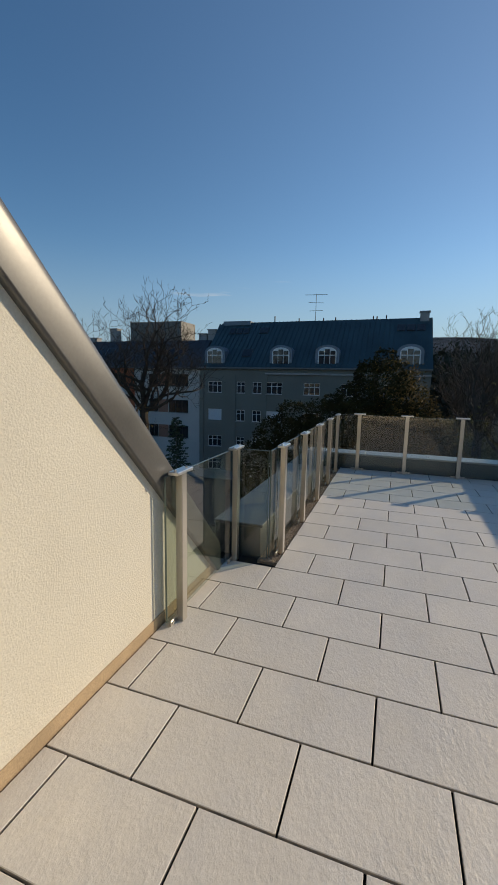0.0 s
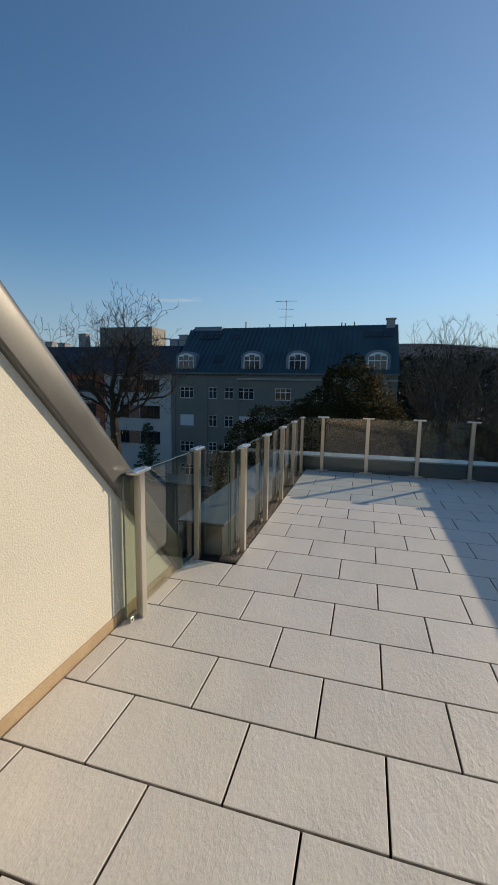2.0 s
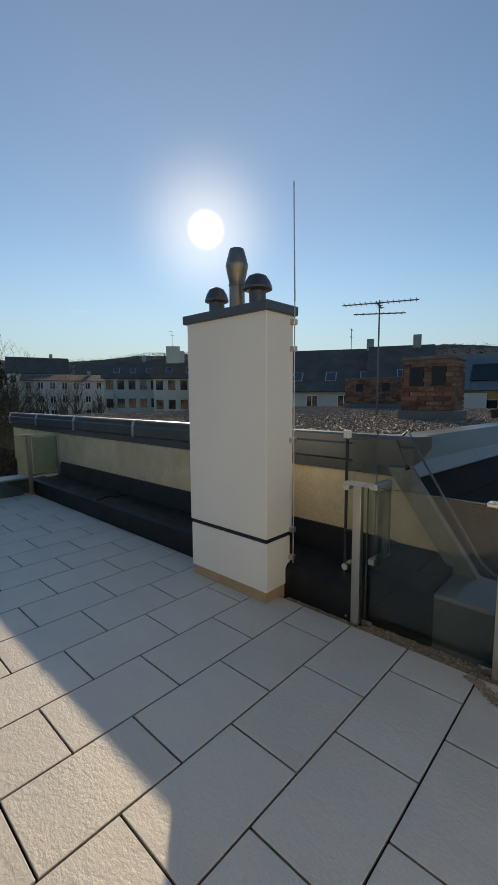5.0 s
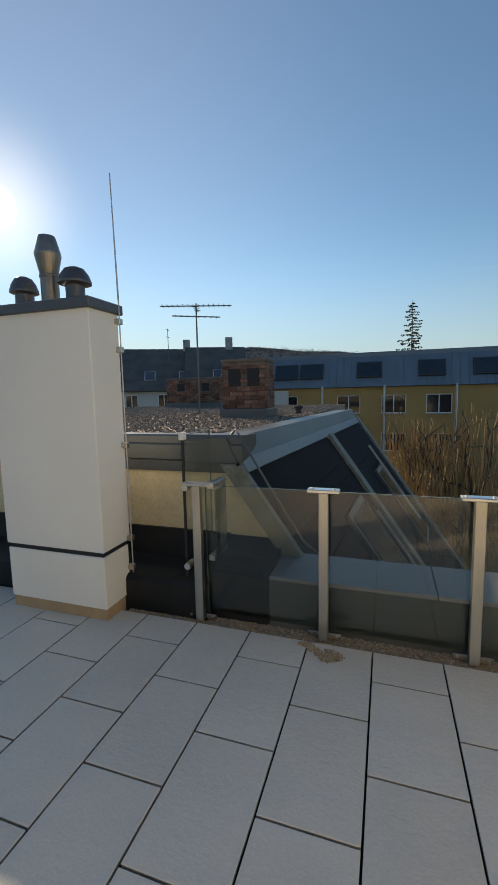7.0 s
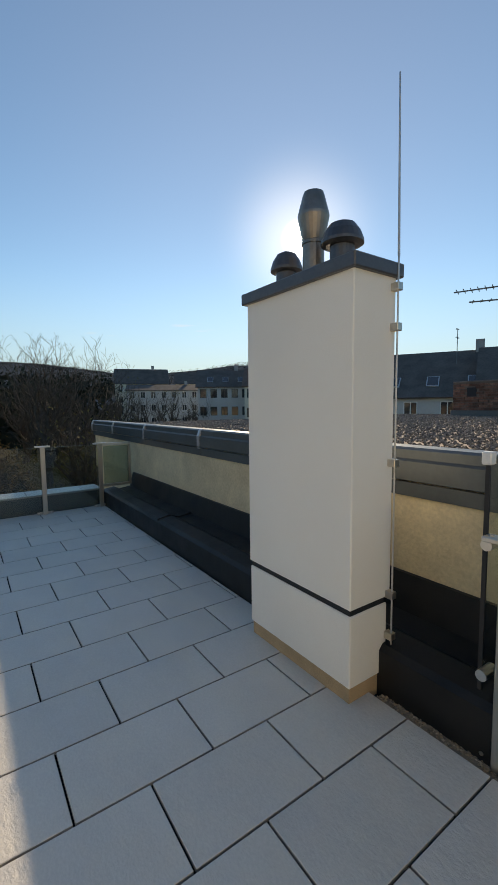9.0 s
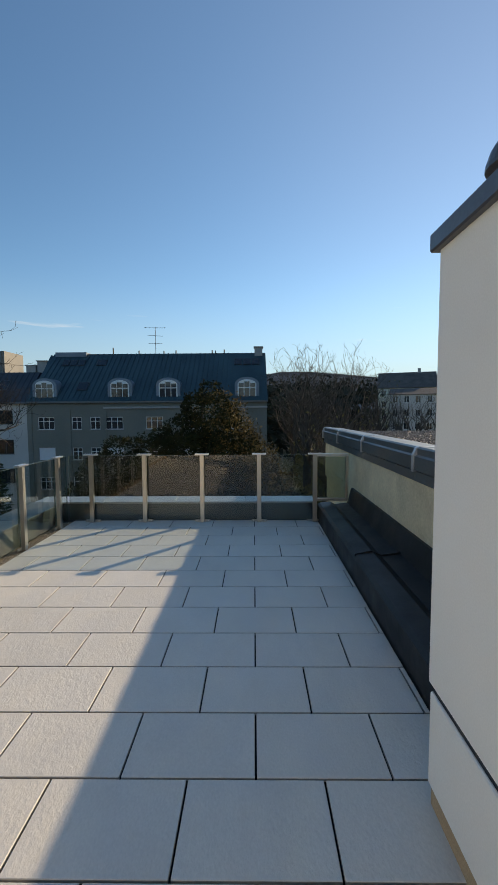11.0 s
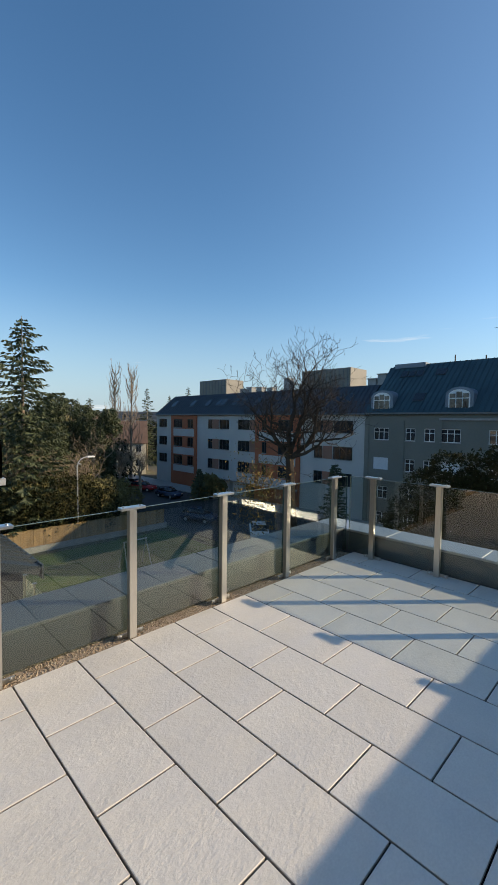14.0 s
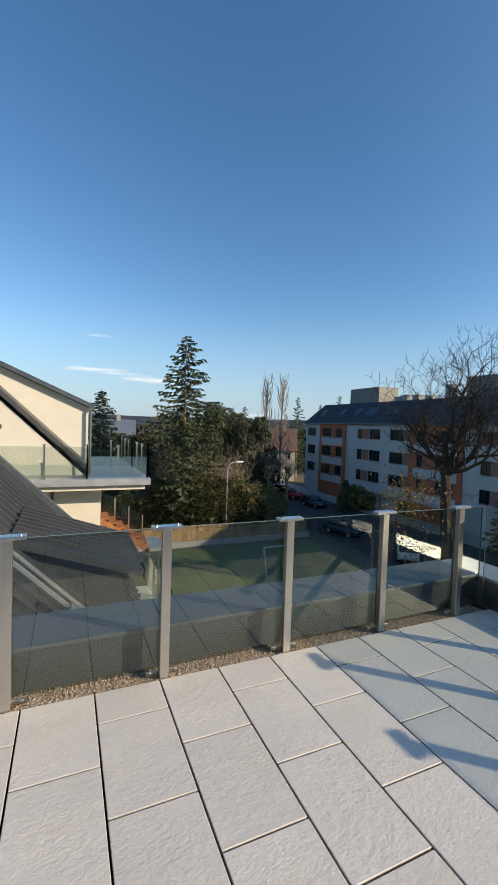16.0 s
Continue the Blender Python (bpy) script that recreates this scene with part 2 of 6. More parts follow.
TILE = slab_mat("porcelain_slab", (0.70, 0.655, 0.575), (0.66, 0.63, 0.58))
# slab sides darker than the tops: joint shade and dirt in the colour
TILE_EDGE = mat("porcelain_edge_joint_shade", (0.40, 0.36, 0.31), 0.8, spot=0.25, spot_size=9, grain=0.1)
SUBFLOOR = mat("screed", (0.02, 0.019, 0.017), 0.9, spot=0.2, grain=0.2)
GRAVEL = mat("gravel", (0.36, 0.28, 0.2), 0.85, spot=0.2, spot_size=8, grain=0.3, grain_size=160, each=0.3, second=(0.24, 0.19, 0.15))
STEEL = mat("brushed_steel", (0.56, 0.53, 0.48), 0.34, 1.0, spot=0.08, spot_size=6, grain=0.06, grain_size=260, stretch=(1, 1, 0.06), rough_var=0.06)
CHROME = mat("polished_steel", (0.74, 0.73, 0.70), 0.3, 1.0, spot=0.05, spot_size=9, grain=0.03)
FLUE_STEEL = mat("dull_flue_steel", (0.30, 0.265, 0.23), 0.42, 0.9, spot=0.2, spot_size=9, grain=0.06)
GLASS = glass_mat("grey_tinted_glass", (0.68, 0.74, 0.69), 1.6)
GLASS_CLEAR = glass_mat("clear_glass", (0.86, 0.90, 0.88))
CLEAR = bpy.data.materials.new("untinted_glass_body")
CLEAR.use_nodes = True
CLEAR.node_tree.nodes.remove(CLEAR.node_tree.nodes["Principled BSDF"])
CLEAR.node_tree.links.new(CLEAR.node_tree.nodes.new("ShaderNodeBsdfTransparent").outputs[0], CLEAR.node_tree.nodes["Material Output"].inputs[0])
EDGE = mat("glass_edge", (0.11, 0.15, 0.135), 0.25, spot=0.1, grain=0.05)
RENDER = mat("cream_render", (0.71, 0.665, 0.55), 0.9, spot=0.04, spot_size=1.2, grain=0.06, grain_size=71, bump=0.5, bump_size=97, bump_depth=0.007,
             second=(0.68, 0.635, 0.525))
RENDER_OLD = mat("weathered_cream_render", (0.68, 0.58, 0.38), 0.92, spot=0.14, spot_size=2.0, grain=0.1, grain_size=50, bump=0.5, bump_size=70,
                 second=(0.60, 0.50, 0.33), bump_depth=0.006)
WHITE_RENDER = mat("white_render", (0.86, 0.845, 0.79), 0.9, spot=0.03, spot_size=1.3, grain=0.03, grain_size=150, bump=0.3, bump_size=180, bump_depth=0.003)
PLINTH = mat("plinth_board", (0.45, 0.33, 0.2), 0.9, spot=0.12, spot_size=5, grain=0.15, grain_size=140)
SEAL = mat("black_sealant", (0.02, 0.02, 0.022), 0.6, spot=0.1)
ZINC = mat("dark_sheet_metal", (0.13, 0.145, 0.15), 0.42, 0.55, spot=0.12, spot_size=2.5, grain=0.05, grain_size=30, rough_var=0.08)
ZINC_VERGE = mat("grey_brown_sheet_metal", (0.135, 0.133, 0.125), 0.44, 0.6, spot=0.08, spot_size=2.5, grain=0.05, rough_var=0.06)
ZINC_LIGHT = mat("pale_sheet_metal", (0.50, 0.51, 0.52), 0.4, 0.6, spot=0.1, spot_size=3, grain=0.05, rough_var=0.08)
ZINC_SHEET = mat("blue_grey_sheet_metal", (0.19, 0.205, 0.21), 0.45, 0.4, spot=0.12, spot_size=3, grain=0.05, rough_var=0.08)
ZINC_OLD = mat("weathered_grey_green_metal", (0.21, 0.225, 0.205), 0.6, 0.3, spot=0.3, spot_size=6, grain=0.15, grain_size=40, rough_var=0.1)
BITUMEN = mat("bitumen_membrane", (0.012, 0.0125, 0.014), 0.5, spot=0.35, spot_size=3.0, grain=0.3, grain_size=200, bump=0.3, bump_size=9, rough_var=0.12, second=(0.02, 0.0195, 0.019), spec=0.3)
CAPMETAL = mat("chimney_cap_metal", (0.12, 0.12, 0.125), 0.4, 0.6, spot=0.15, spot_size=6, rough_var=0.1)
ROOF_DARK = mat("dark_seam_roof", (0.075, 0.08, 0.085), 0.42, 0.4, spot=0.15, spot_size=1.0, grain=0.06, rough_var=0.08)
ROOF_BLUE = mat("blue_green_seam_roof", (0.042, 0.088, 0.10), 0.45, 0.3, spot=0.18, spot_size=0.5, grain=0.05, rough_var=0.08)
ROOF_GREY = mat("blue_grey_roof", (0.17, 0.21, 0.25), 0.5, 0.3, spot=0.1, spot_size=0.6)
ROOF_SLATE = mat("slate_blue_roof", (0.045, 0.055, 0.065), 0.5, 0.2, spot=0.15, spot_size=0.6)
CLADDING = mat("grey_beige_cladding", (0.20, 0.19, 0.165), 0.6, 0.2, spot=0.1, spot_size=0.8)
ROOF_BLACK = mat("black_slate_roof", (0.016, 0.016, 0.018), 0.8, spot=0.2, spot_size=2, each=0.2, spec=0.15)
WALL_GREY = mat("grey_green_facade", (0.205, 0.20, 0.17), 0.9, spot=0.06, spot_size=0.4, grain=0.05, grain_size=6)
WALL_WHITE = mat("white_facade", (0.52, 0.505, 0.475), 0.9, spot=0.05, spot_size=0.4, grain=0.04, grain_size=6)
WALL_ORANGE = mat("orange_facade", (0.42, 0.13, 0.06), 0.85, spot=0.08, spot_size=0.5, grain=0.05, grain_size=6)
PANEL_BROWN = mat("brown_panel", (0.30, 0.15, 0.10), 0.8, spot=0.08, spot_size=0.7)
WALL_CREAM = mat("cream_house_wall", (0.72, 0.66, 0.52), 0.9, spot=0.05, spot_size=0.5, grain=0.04, grain_size=8)
WALL_OCHRE = mat("ochre_house_wall", (0.45, 0.27, 0.10), 0.9, spot=0.08, spot_size=0.6)
FRAME_WHITE = mat("white_window_frame", (0.78, 0.78, 0.76), 0.5, spot=0.04)
FRAME_DARK = mat("dark_window_frame", (0.05, 0.045, 0.04), 0.5, spot=0.1)
PANE = mat("window_pane", (0.02, 0.025, 0.03), 0.06, spot=0.3, spot_size=0.5, spec=0.8)
BLIND = mat("lowered_white_blind", (0.66, 0.68, 0.70), 0.7, spot=0.05, spot_size=2)
BRICK = mat("old_brick", (0.24, 0.11, 0.075), 0.95, spot=0.4, spot_size=4, grain=0.3, grain_size=40, each=0.35, second=(0.19, 0.125, 0.095), spec=0.2)
MORTAR = mat("mortar", (0.19, 0.15, 0.125), 0.95, spot=0.2, spot_size=5, grain=0.2)
BARK = mat("grey_brown_bark", (0.085, 0.07, 0.056), 0.95, spot=0.3, spot_size=3, grain=0.3, grain_size=20)
# darker bark for the big tree, its backlit darkness put into the colour
BARK_BACKLIT = mat("dark_backlit_bark", (0.055, 0.045, 0.036), 0.95, spot=0.3, spot_size=3, grain=0.3, grain_size=20, spec=0.2)
BARK_PALE = mat("pale_twigs", (0.28, 0.22, 0.16), 0.95, spot=0.25, spot_size=2, grain=0.2)
NEEDLES = mat("dark_needles", (0.045, 0.065, 0.03), 0.7, spot=0.35, spot_size=1.5, grain=0.3, grain_size=8, second=(0.075, 0.085, 0.03))
YEW_LEAVES = mat("yew_foliage", (0.020, 0.028, 0.009), 0.95, spec=0.2, spot=0.4, spot_size=0.8, grain=0.3, grain_size=6, second=(0.036, 0.032, 0.011))
# golden leaf colour carries the sunlight on the yew's right side
GOLD_SUNLIT = mat("golden_sunlit_yew", (0.24, 0.14, 0.03), 0.8, spot=0.4, spot_size=1, grain=0.3, grain_size=6, second=(0.06, 0.05, 0.014))
DRY_LEAVES = mat("yellow_brown_leaves", (0.30, 0.17, 0.04), 0.8, spot=0.3, spot_size=2, second=(0.20, 0.15, 0.04))
SHRUB_LEAVES = mat("olive_shrub_leaves", (0.12, 0.11, 0.035), 0.8, spot=0.35, spot_size=1, second=(0.18, 0.15, 0.05))
GRASS = mat("lawn_grass", (0.075, 0.12, 0.03), 0.95, spot=0.25, spot_size=0.5, grain=0.3, grain_size=9, second=(0.11, 0.13, 0.04))
GROUND = mat("ground_earth_and_grass", (0.09, 0.10, 0.045), 0.95, spot=0.35, spot_size=0.06, grain=0.3, grain_size=2, second=(0.10, 0.085, 0.06))
ASPHALT = mat("asphalt", (0.05, 0.05, 0.052), 0.9, spot=0.15, spot_size=0.6, grain=0.2, grain_size=30)
KERB = mat("kerb_stone", (0.35, 0.34, 0.32), 0.9, spot=0.12, spot_size=2)
FENCE_WOOD = mat("fence_boards", (0.34, 0.22, 0.11), 0.85, spot=0.2, spot_size=1.5, grain=0.2, grain_size=20, each=0.2)
# the blue-grey of distant haze is mixed into the hills' base colour
HILL = mat("wooded_hill_haze_tint", (0.09, 0.105, 0.12), 1.0, spec=0.0, spot=0.4, spot_size=0.02, grain=0.3, grain_size=0.15, second=(0.065, 0.075, 0.085))

# ---- terrace: base, parapets, walls ----
WALL_X = -1.34
GROUND_Z = -9.5
setting = dict(kind="structure")
b = boxes((-1.56, -3.2, -0.25, 2.95, 7.62, -0.045))
floor = tagged(part("floor", b, SUBFLOOR), "terrace floor of grey-beige slabs with open joints", "floor", **setting)
b = boxes((-1.60, -6.0, GROUND_Z, 2.98, 7.95, -0.26))
tagged(part("wall_house_below", b, RENDER), "cream rendered house walls below the terrace", "wall", **setting)
b = boxes((WALL_X, -3.4, -0.2, 3.2, -3.2, 3.0))
tagged(part("wall_south", b, RENDER), "cream rendered wall closing the terrace", "wall", **setting)

# gable wall beside the terrace, its upper edge falling at 45 degrees
b = bmesh.new()
prism(b, [(-3.2, 0.07), (3.0, 0.07), (2.98, 0.1), (1.15, 1.94), (-1.2, 4.35), (-3.2, 4.35)], WALL_X - 0.25, WALL_X)
gable = tagged(part("wall_west", b, RENDER), "cream rough-rendered gable wall with a falling upper edge", "wall", **setting)
b = boxes((WALL_X - 0.2, -3.2, -0.04, WALL_X + 0.006, 3.05, 0.072))
tagged(part("baseboard", b, PLINTH), "brown plinth strip at the foot of the gable wall", "baseboard", **setting)

# sheet-metal verge on the gable wall: side apron, rounded top
b = bmesh.new()


def verge_at(y, off):
    return 0.97 + 0.06 + (2.09 - y) * 1.03 + off


prof = [(0.02, -0.12), (0.04, -0.115), (0.042, -0.10), (0.042, 0.02)] + [(-0.118 + 0.16 * math.cos(a), 0.10 + 0.135 * math.sin(a)) for a in (radians(d_) for d_ in range(0, 91, 15))] + [(-0.2, 0.235), (-0.3, 0.225), (-0.32, -0.1)]
rings = []
for y in (3.02, 2.0, 1.0, 0.0, -1.2):
    rings.append([b.verts.new((WALL_X + px, y, verge_at(y, pz))) for px, pz in prof])
for r0, r1 in zip(rings, rings[1:]):
    for k in range(len(prof)):
        b.faces.new((r0[k], r1[k], r1[(k + 1) % len(prof)], r0[(k + 1) % len(prof)]))
b.faces.new(rings[0][::-1])
b.faces.new(rings[-1])
bmesh.ops.recalc_face_normals(b, faces=b.faces)
verge = part("verge_flashing", b, ZINC_VERGE, smooth=True)
tagged(verge, "grey-brown sheet-metal verge along the falling gable edge", "roof verge", **setting)

# sheet-metal clad parapets outside the glass
def parapet(name, x0, y0, x1, y1, top=0.27, low=-0.3, sheet=ZINC_LIGHT):
    p = thing(name, ((x0 + x1) / 2, (y0 + y1) / 2, low), "dark sheet-metal clad low parapet outside the glass railing", "parapet", **setting)
    cx, cy = (x0 + x1) / 2, (y0 + y1) / 2
    part("cladding", boxes((x0 - cx, y0 - cy, 0, x1 - cx, y1 - cy, top - low - 0.03)), ZINC, p)
    long_y = y1 - y0 > x1 - x0
    n = max(1, round((y1 - y0 if long_y else x1 - x0) / 1.0))
    for k in range(n):
        if long_y:
            a, c = y0 + (y1 - y0) * k / n, y0 + (y1 - y0) * (k + 1) / n - 0.004
            r = (x0 - cx - 0.02, a - cy, top - low - 0.03, x1 - cx + 0.02, c - cy, top - low)
        else:
            a, c = x0 + (x1 - x0) * k / n, x0 + (x1 - x0) * (k + 1) / n - 0.004
            r = (a - cx, y0 - cy - 0.02, top - low - 0.03, c - cx, y1 - cy + 0.02, top - low)
        part("coping_sheet", boxes(r, bevel=0.006), sheet, p)
    return p


parapet("parapet_west", -1.52, 3.42, -1.08, 7.60, sheet=ZINC_SHEET)
# north coping keeps the paler metal: the sun's gleam is put into its colour
parapet("parapet_north", -1.52, 7.62, 2.72, 8.0)
parapet("parapet_east", 2.81, -3.2, 3.24, 1.10, top=0.36, sheet=ZINC_SHEET)
b = boxes((-1.36, 3.06, -0.3, -1.31, 3.3, 0.0))
tagged(part("trim_west", b, ZINC), "dark metal edge below the short railing", "trim", **setting)

# bitumen upstand and gutter between the slabs and the neighbour's wall
b = bmesh.new()
prism(b, [(2.74, -0.2), (2.74, 0.22), (2.77, 0.25), (2.92, 0.27), (3.0, 0.23), (3.18, 0.25), (3.24, 0.47), (3.3, 0.47), (3.3, -0.2)], 1.555, 7.6, axis="y")
# parapet's end piece, made bitumen black to carry the shade at the corner
prism(b, [(2.81, -0.2), (2.81, 0.33), (2.835, 0.36), (3.05, 0.365), (3.2, 0.42), (3.3, 0.47), (3.3, -0.2)], 1.104, 1.552, axis="y")
tagged(part("upstand_east", b, BITUMEN), "black bitumen upstand and gutter beside the slabs, with a shade-dark parapet end", "upstand", **setting)
for y in (5.35,):
    b = bmesh.new()
    prism(b, [(2.75, 0.255), (2.9, 0.285), (3.0, 0.245), (3.18, 0.27), (3.18, 0.23), (2.75, 0.2)], y, y + 0.025, axis="y")
    tagged(part("membrane_lap", b, BITUMEN), "raised lap seam of the black bitumen gutter", "seam", **setting)

# neighbour's wall with coping and the gravel roof behind it
b = bmesh.new()
prism(b, [(3.27, 0.3), (3.27, 1.08), (3.6, 1.08), (3.6, 0.3)], 1.50, 10.0, axis="y")
prism(b, [(1.499, 0.3), (1.499, 1.05), (1.46, 1.04), (0.93, 0.3)], 3.27, 3.6)
tagged(part("wall_east", b, RENDER_OLD), "weathered cream rendered neighbour wall", "wall", **setting)
b = boxes((3.3, 1.0, GROUND_Z, 13.0, 10.0, 0.35))
tagged(part("wall_neighbour_below", b, RENDER_OLD), "cream rendered walls of the neighbouring house", "wall", **setting)
b = boxes((3.32, 1.64, 0.36, 14.2, 10.0, 1.2))
tagged(part("gravel_bed", b, GRAVEL), "gravel bed of the neighbouring flat roof", "roof", **setting)
coping = thing("roof_coping", (3.3, 5.7, 1.05), "grey sheet-metal roof edge with welted joints", "coping", **setting)
cuts = [1.42, 3.4, 5.2, 7.0, 8.6, 10.05]
for y0, y1 in zip(cuts, cuts[1:]):
    b = bmesh.new()
    prism(b, [(-0.05, 0.02), (-0.075, 0.03), (-0.075, 0.15), (-0.05, 0.165), (-0.05, 0.22), (-0.03, 0.235), (0.30, 0.215), (0.30, 0.12), (0.0, 0.02)], y0 - 5.7, y1 - 5.7 - 0.003, axis="y")
    part("coping_sheet", b, ZINC, coping)
    part("fascia_sheet", boxes((-0.056, y0 - 5.7, -0.075, -0.034, y1 - 5.7 - 0.004, 0.015), bevel=0.003), ZINC, coping)
    b = bmesh.new()
    prism(b, [(-0.085, 0.01), (-0.085, 0.16), (-0.057, 0.226), (-0.035, 0.239), (0.1, 0.233), (0.1, 0.2), (-0.04, 0.01)], y1 - 5.7 - 0.02, y1 - 5.7 + 0.03, axis="y")
    part("joint_strip", b, ZINC_LIGHT, coping)

# the neighbour's steep black roof falling away from the gravel
ROOF_A, ROOF_B = Vector((3.13, 1.47, 1.08)), Vector((9.3, 0.95, 1.06))
DOWN = Vector((0.0, -0.57, -0.82)).normalized()
ALONG = (ROOF_B - ROOF_A).normalized()
OUT = ALONG.cross(DOWN).normalized()
OUT = OUT if OUT.y < 0 else -OUT
black_roof = thing("steep_roof", ROOF_A, "steep black slate roof of the neighbouring house with metal verges", "roof", **setting)


def on_roof(u0, u1, v0, v1, h0, h1, bm=None):
    """A slab on the steep roof: u along the eaves, v down the slope, h out of it."""
    bm = bm or bmesh.new()
    vs = [bm.verts.new(ALONG * u + DOWN * v + OUT * h) for h in (h0, h1) for u, v in ((u0, v0), (u1, v0), (u1, v1), (u0, v1))]
    fs = [bm.faces.new([vs[i] for i in f]) for f in ((3, 2, 1, 0), (4, 5, 6, 7), (0, 1, 5, 4), (1, 2, 6, 5), (2, 3, 7, 6), (3, 0, 4, 7))]
    bmesh.ops.recalc_face_normals(bm, faces=fs)
    return bm


part("slate_field", on_roof(0.11, 6.2, 0, 4.5, -0.06, 0), ROOF_BLACK, black_roof)
b = bmesh.new()
for row in range(22):
    on_roof(0.115, 6.15, 0.16 + row * 0.19, 0.16 + row * 0.19 + 0.186, 0.0, 0.010 + 0.004 * (row % 2), b)
part("slate_courses", b, ROOF_BLACK, black_roof)
part("verge_strip", on_roof(0.05, 0.11, 0.04, 3.0, -0.05, 0.02), ZINC_OLD, black_roof)
b = bmesh.new()
prism(b, [(0.0, -0.02), (0.13, -0.02), (0.13 + DOWN.y * 1.1, -0.02 + DOWN.z * 1.1), (DOWN.y * 1.1, DOWN.z * 1.1 - 0.02)], 0.05, 0.075)
part("verge_apron", b, ZINC_OLD, black_roof, "weathered grey-green metal apron below the verge")
part("verge_strip", on_roof(3.02, 3.24, 0.1, 4.3, -0.05, 0.06), ZINC_OLD, black_roof)
part("verge_strip", on_roof(6.0, 6.2, 0.0, 4.3, -0.05, 0.05), ZINC_OLD, black_roof)
for u_, v0_, v1_ in ((2.55, 1.3, 2.6), (4.9, 0.6, 2.2)):
    part("snow_rail", on_roof(u_, u_ + 0.04, v0_, v1_, 0.08, 0.11), ZINC_LIGHT, black_roof, "pale metal bar on the slates")
b = bmesh.new()
corner = [b.verts.new(ROOF_A - Vector((3.3, 5.7, 1.05)) + ALONG * u + Vector((0, dy, dz))) for dy, dz in ((0.0, -0.02), (0.45, -0.02), (0.45, 0.16), (0.09, 0.18)) for u in (0.085, 6.2)]
for q in ((0, 2, 4, 6), (1, 3, 5, 7), (0, 1, 3, 2), (2, 3, 5, 4), (4, 5, 7, 6), (6, 7, 1, 0)):
    b.faces.new([corner[i] for i in q])
bmesh.ops.recalc_face_normals(b, faces=b.faces[:])
part("coping_sheet", b, ZINC, coping)
for k in range(5):
    part("ridge_flashing", on_roof(0.1 + k * 1.22, 1.316 + k * 1.22, 0.0, 0.12, 0.0, 0.03), ZINC_SHEET, black_roof)
for u in (1.5, 4.3):
    w = thing("roof_window", ROOF_A + ALONG * u + DOWN * 1.0, "closed roof window in the steep black roof", "roof window", "roof windows of the steep roof")
    part("window_frame", on_roof(0, 0.95, 0, 1.5, 0.0, 0.07), ZINC, w)
    part("pane", on_roof(0.07, 0.88, 0.07, 1.43, 0.071, 0.08), PANE, w)

# ---- chimney on the terrace ----
def chimney():
    c = thing("chimney", (2.66, 2.665, 0), "white rendered chimney with a black joint and three flue cowls", "chimney")
    part("plinth", boxes((-0.145, -0.43, -0.04, 0.13, 0.43, 0.085), bevel=0.003), PLINTH, c, "brown plinth strip")
    part("foot", boxes((-0.155, -0.44, 0.085, 0.14, 0.44, 0.475), bevel=0.006), WHITE_RENDER, c)
    part("joint", boxes((-0.145, -0.43, 0.475, 0.13, 0.43, 0.51)), SEAL, c, "black sealed joint")
    part("shaft", boxes((-0.16, -0.445, 0.51, 0.16, 0.445, 2.21), bevel=0.006), WHITE_RENDER, c)
    part("cap_sheet", boxes((-0.188, -0.473, 2.20, 0.188, 0.473, 2.27), bevel=0.006), CAPMETAL, c, "dark sheet-metal cap")
    for y, r, h in ((-0.22, 0.114, 0.0), (0.24, 0.1, -0.02)):
        b = bmesh.new()
        lathe(b, (0, y, 2.27), [(0.065, 0), (0.065, 0.13 + h), (0.075, 0.14 + h)])
        pipe = part("flue_pipe", b, CAPMETAL, c, smooth=False)
        b = bmesh.new()
        lathe(b, (0, y, 2.27), [(r * 0.75, 0.125 + h), (r, 0.135 + h), (r, 0.15 + h), (r * 0.85, 0.195 + h), (r * 0.6, 0.235 + h), (r * 0.3, 0.25 + h)])
        part("cowl", b, CAPMETAL, pipe, "dark mushroom cowl")
    b = bmesh.new()
    lathe(b, (0.0, 0.0, 2.27), [(0.062, 0), (0.062, 0.2), (0.068, 0.2), (0.068, 0.215), (0.062, 0.22), (0.09, 0.35), (0.09, 0.365), (0.062, 0.47), (0.056, 0.485), (0.03, 0.49)])
    part("flue_cowl", b, FLUE_STEEL, c, "dull steel double-cone flue cowl")
    return c


chimney()
rod = thing("lightning_rod", (2.795, 2.19, 0.2), "thin metal lightning rod clipped to the chimney", "lightning rod")
b = bmesh.new()
tube(b, (0, 0, 0.02), (0, 0, 2.2), 0.005)
tube(b, (0, 0, 2.1), (-0.02, 0, 2.95), 0.0065, 0.004)
part("rod", b, ZINC_LIGHT, rod)
for z in (0.1, 0.33, 1.05, 1.75, 1.95):
    part("clip", boxes((-0.02, -0.015, z - 0.02, 0.02, 0.035, z + 0.02), bevel=0.003), STEEL, rod)

# ---- glass railings ----
POST_H = 0.985
b0 = boxes((-0.024, -0.03, 0, 0.024, 0.03, POST_H), bevel=0.003)
post0 = thing("railing_post", (-1.24, 2.25, 0), "brushed-steel railing post with a clamp plate on top", "railing post", "posts of the terrace railing")
part("upright", b0, STEEL, post0)
plate0 = part("clamp_plate", boxes((-0.035, -0.1, POST_H, 0.035, 0.1, POST_H + 0.022), bevel=0.004), CHROME, post0, "polished clamp plate")
for k in (-0.07, 0.07):
    bm_ = bmesh.new()
    tube(bm_, (0.0, k, POST_H + 0.02), (0.0, k, POST_H + 0.03), 0.009, n=8)
    part("bolt", bm_, STEEL, plate0)
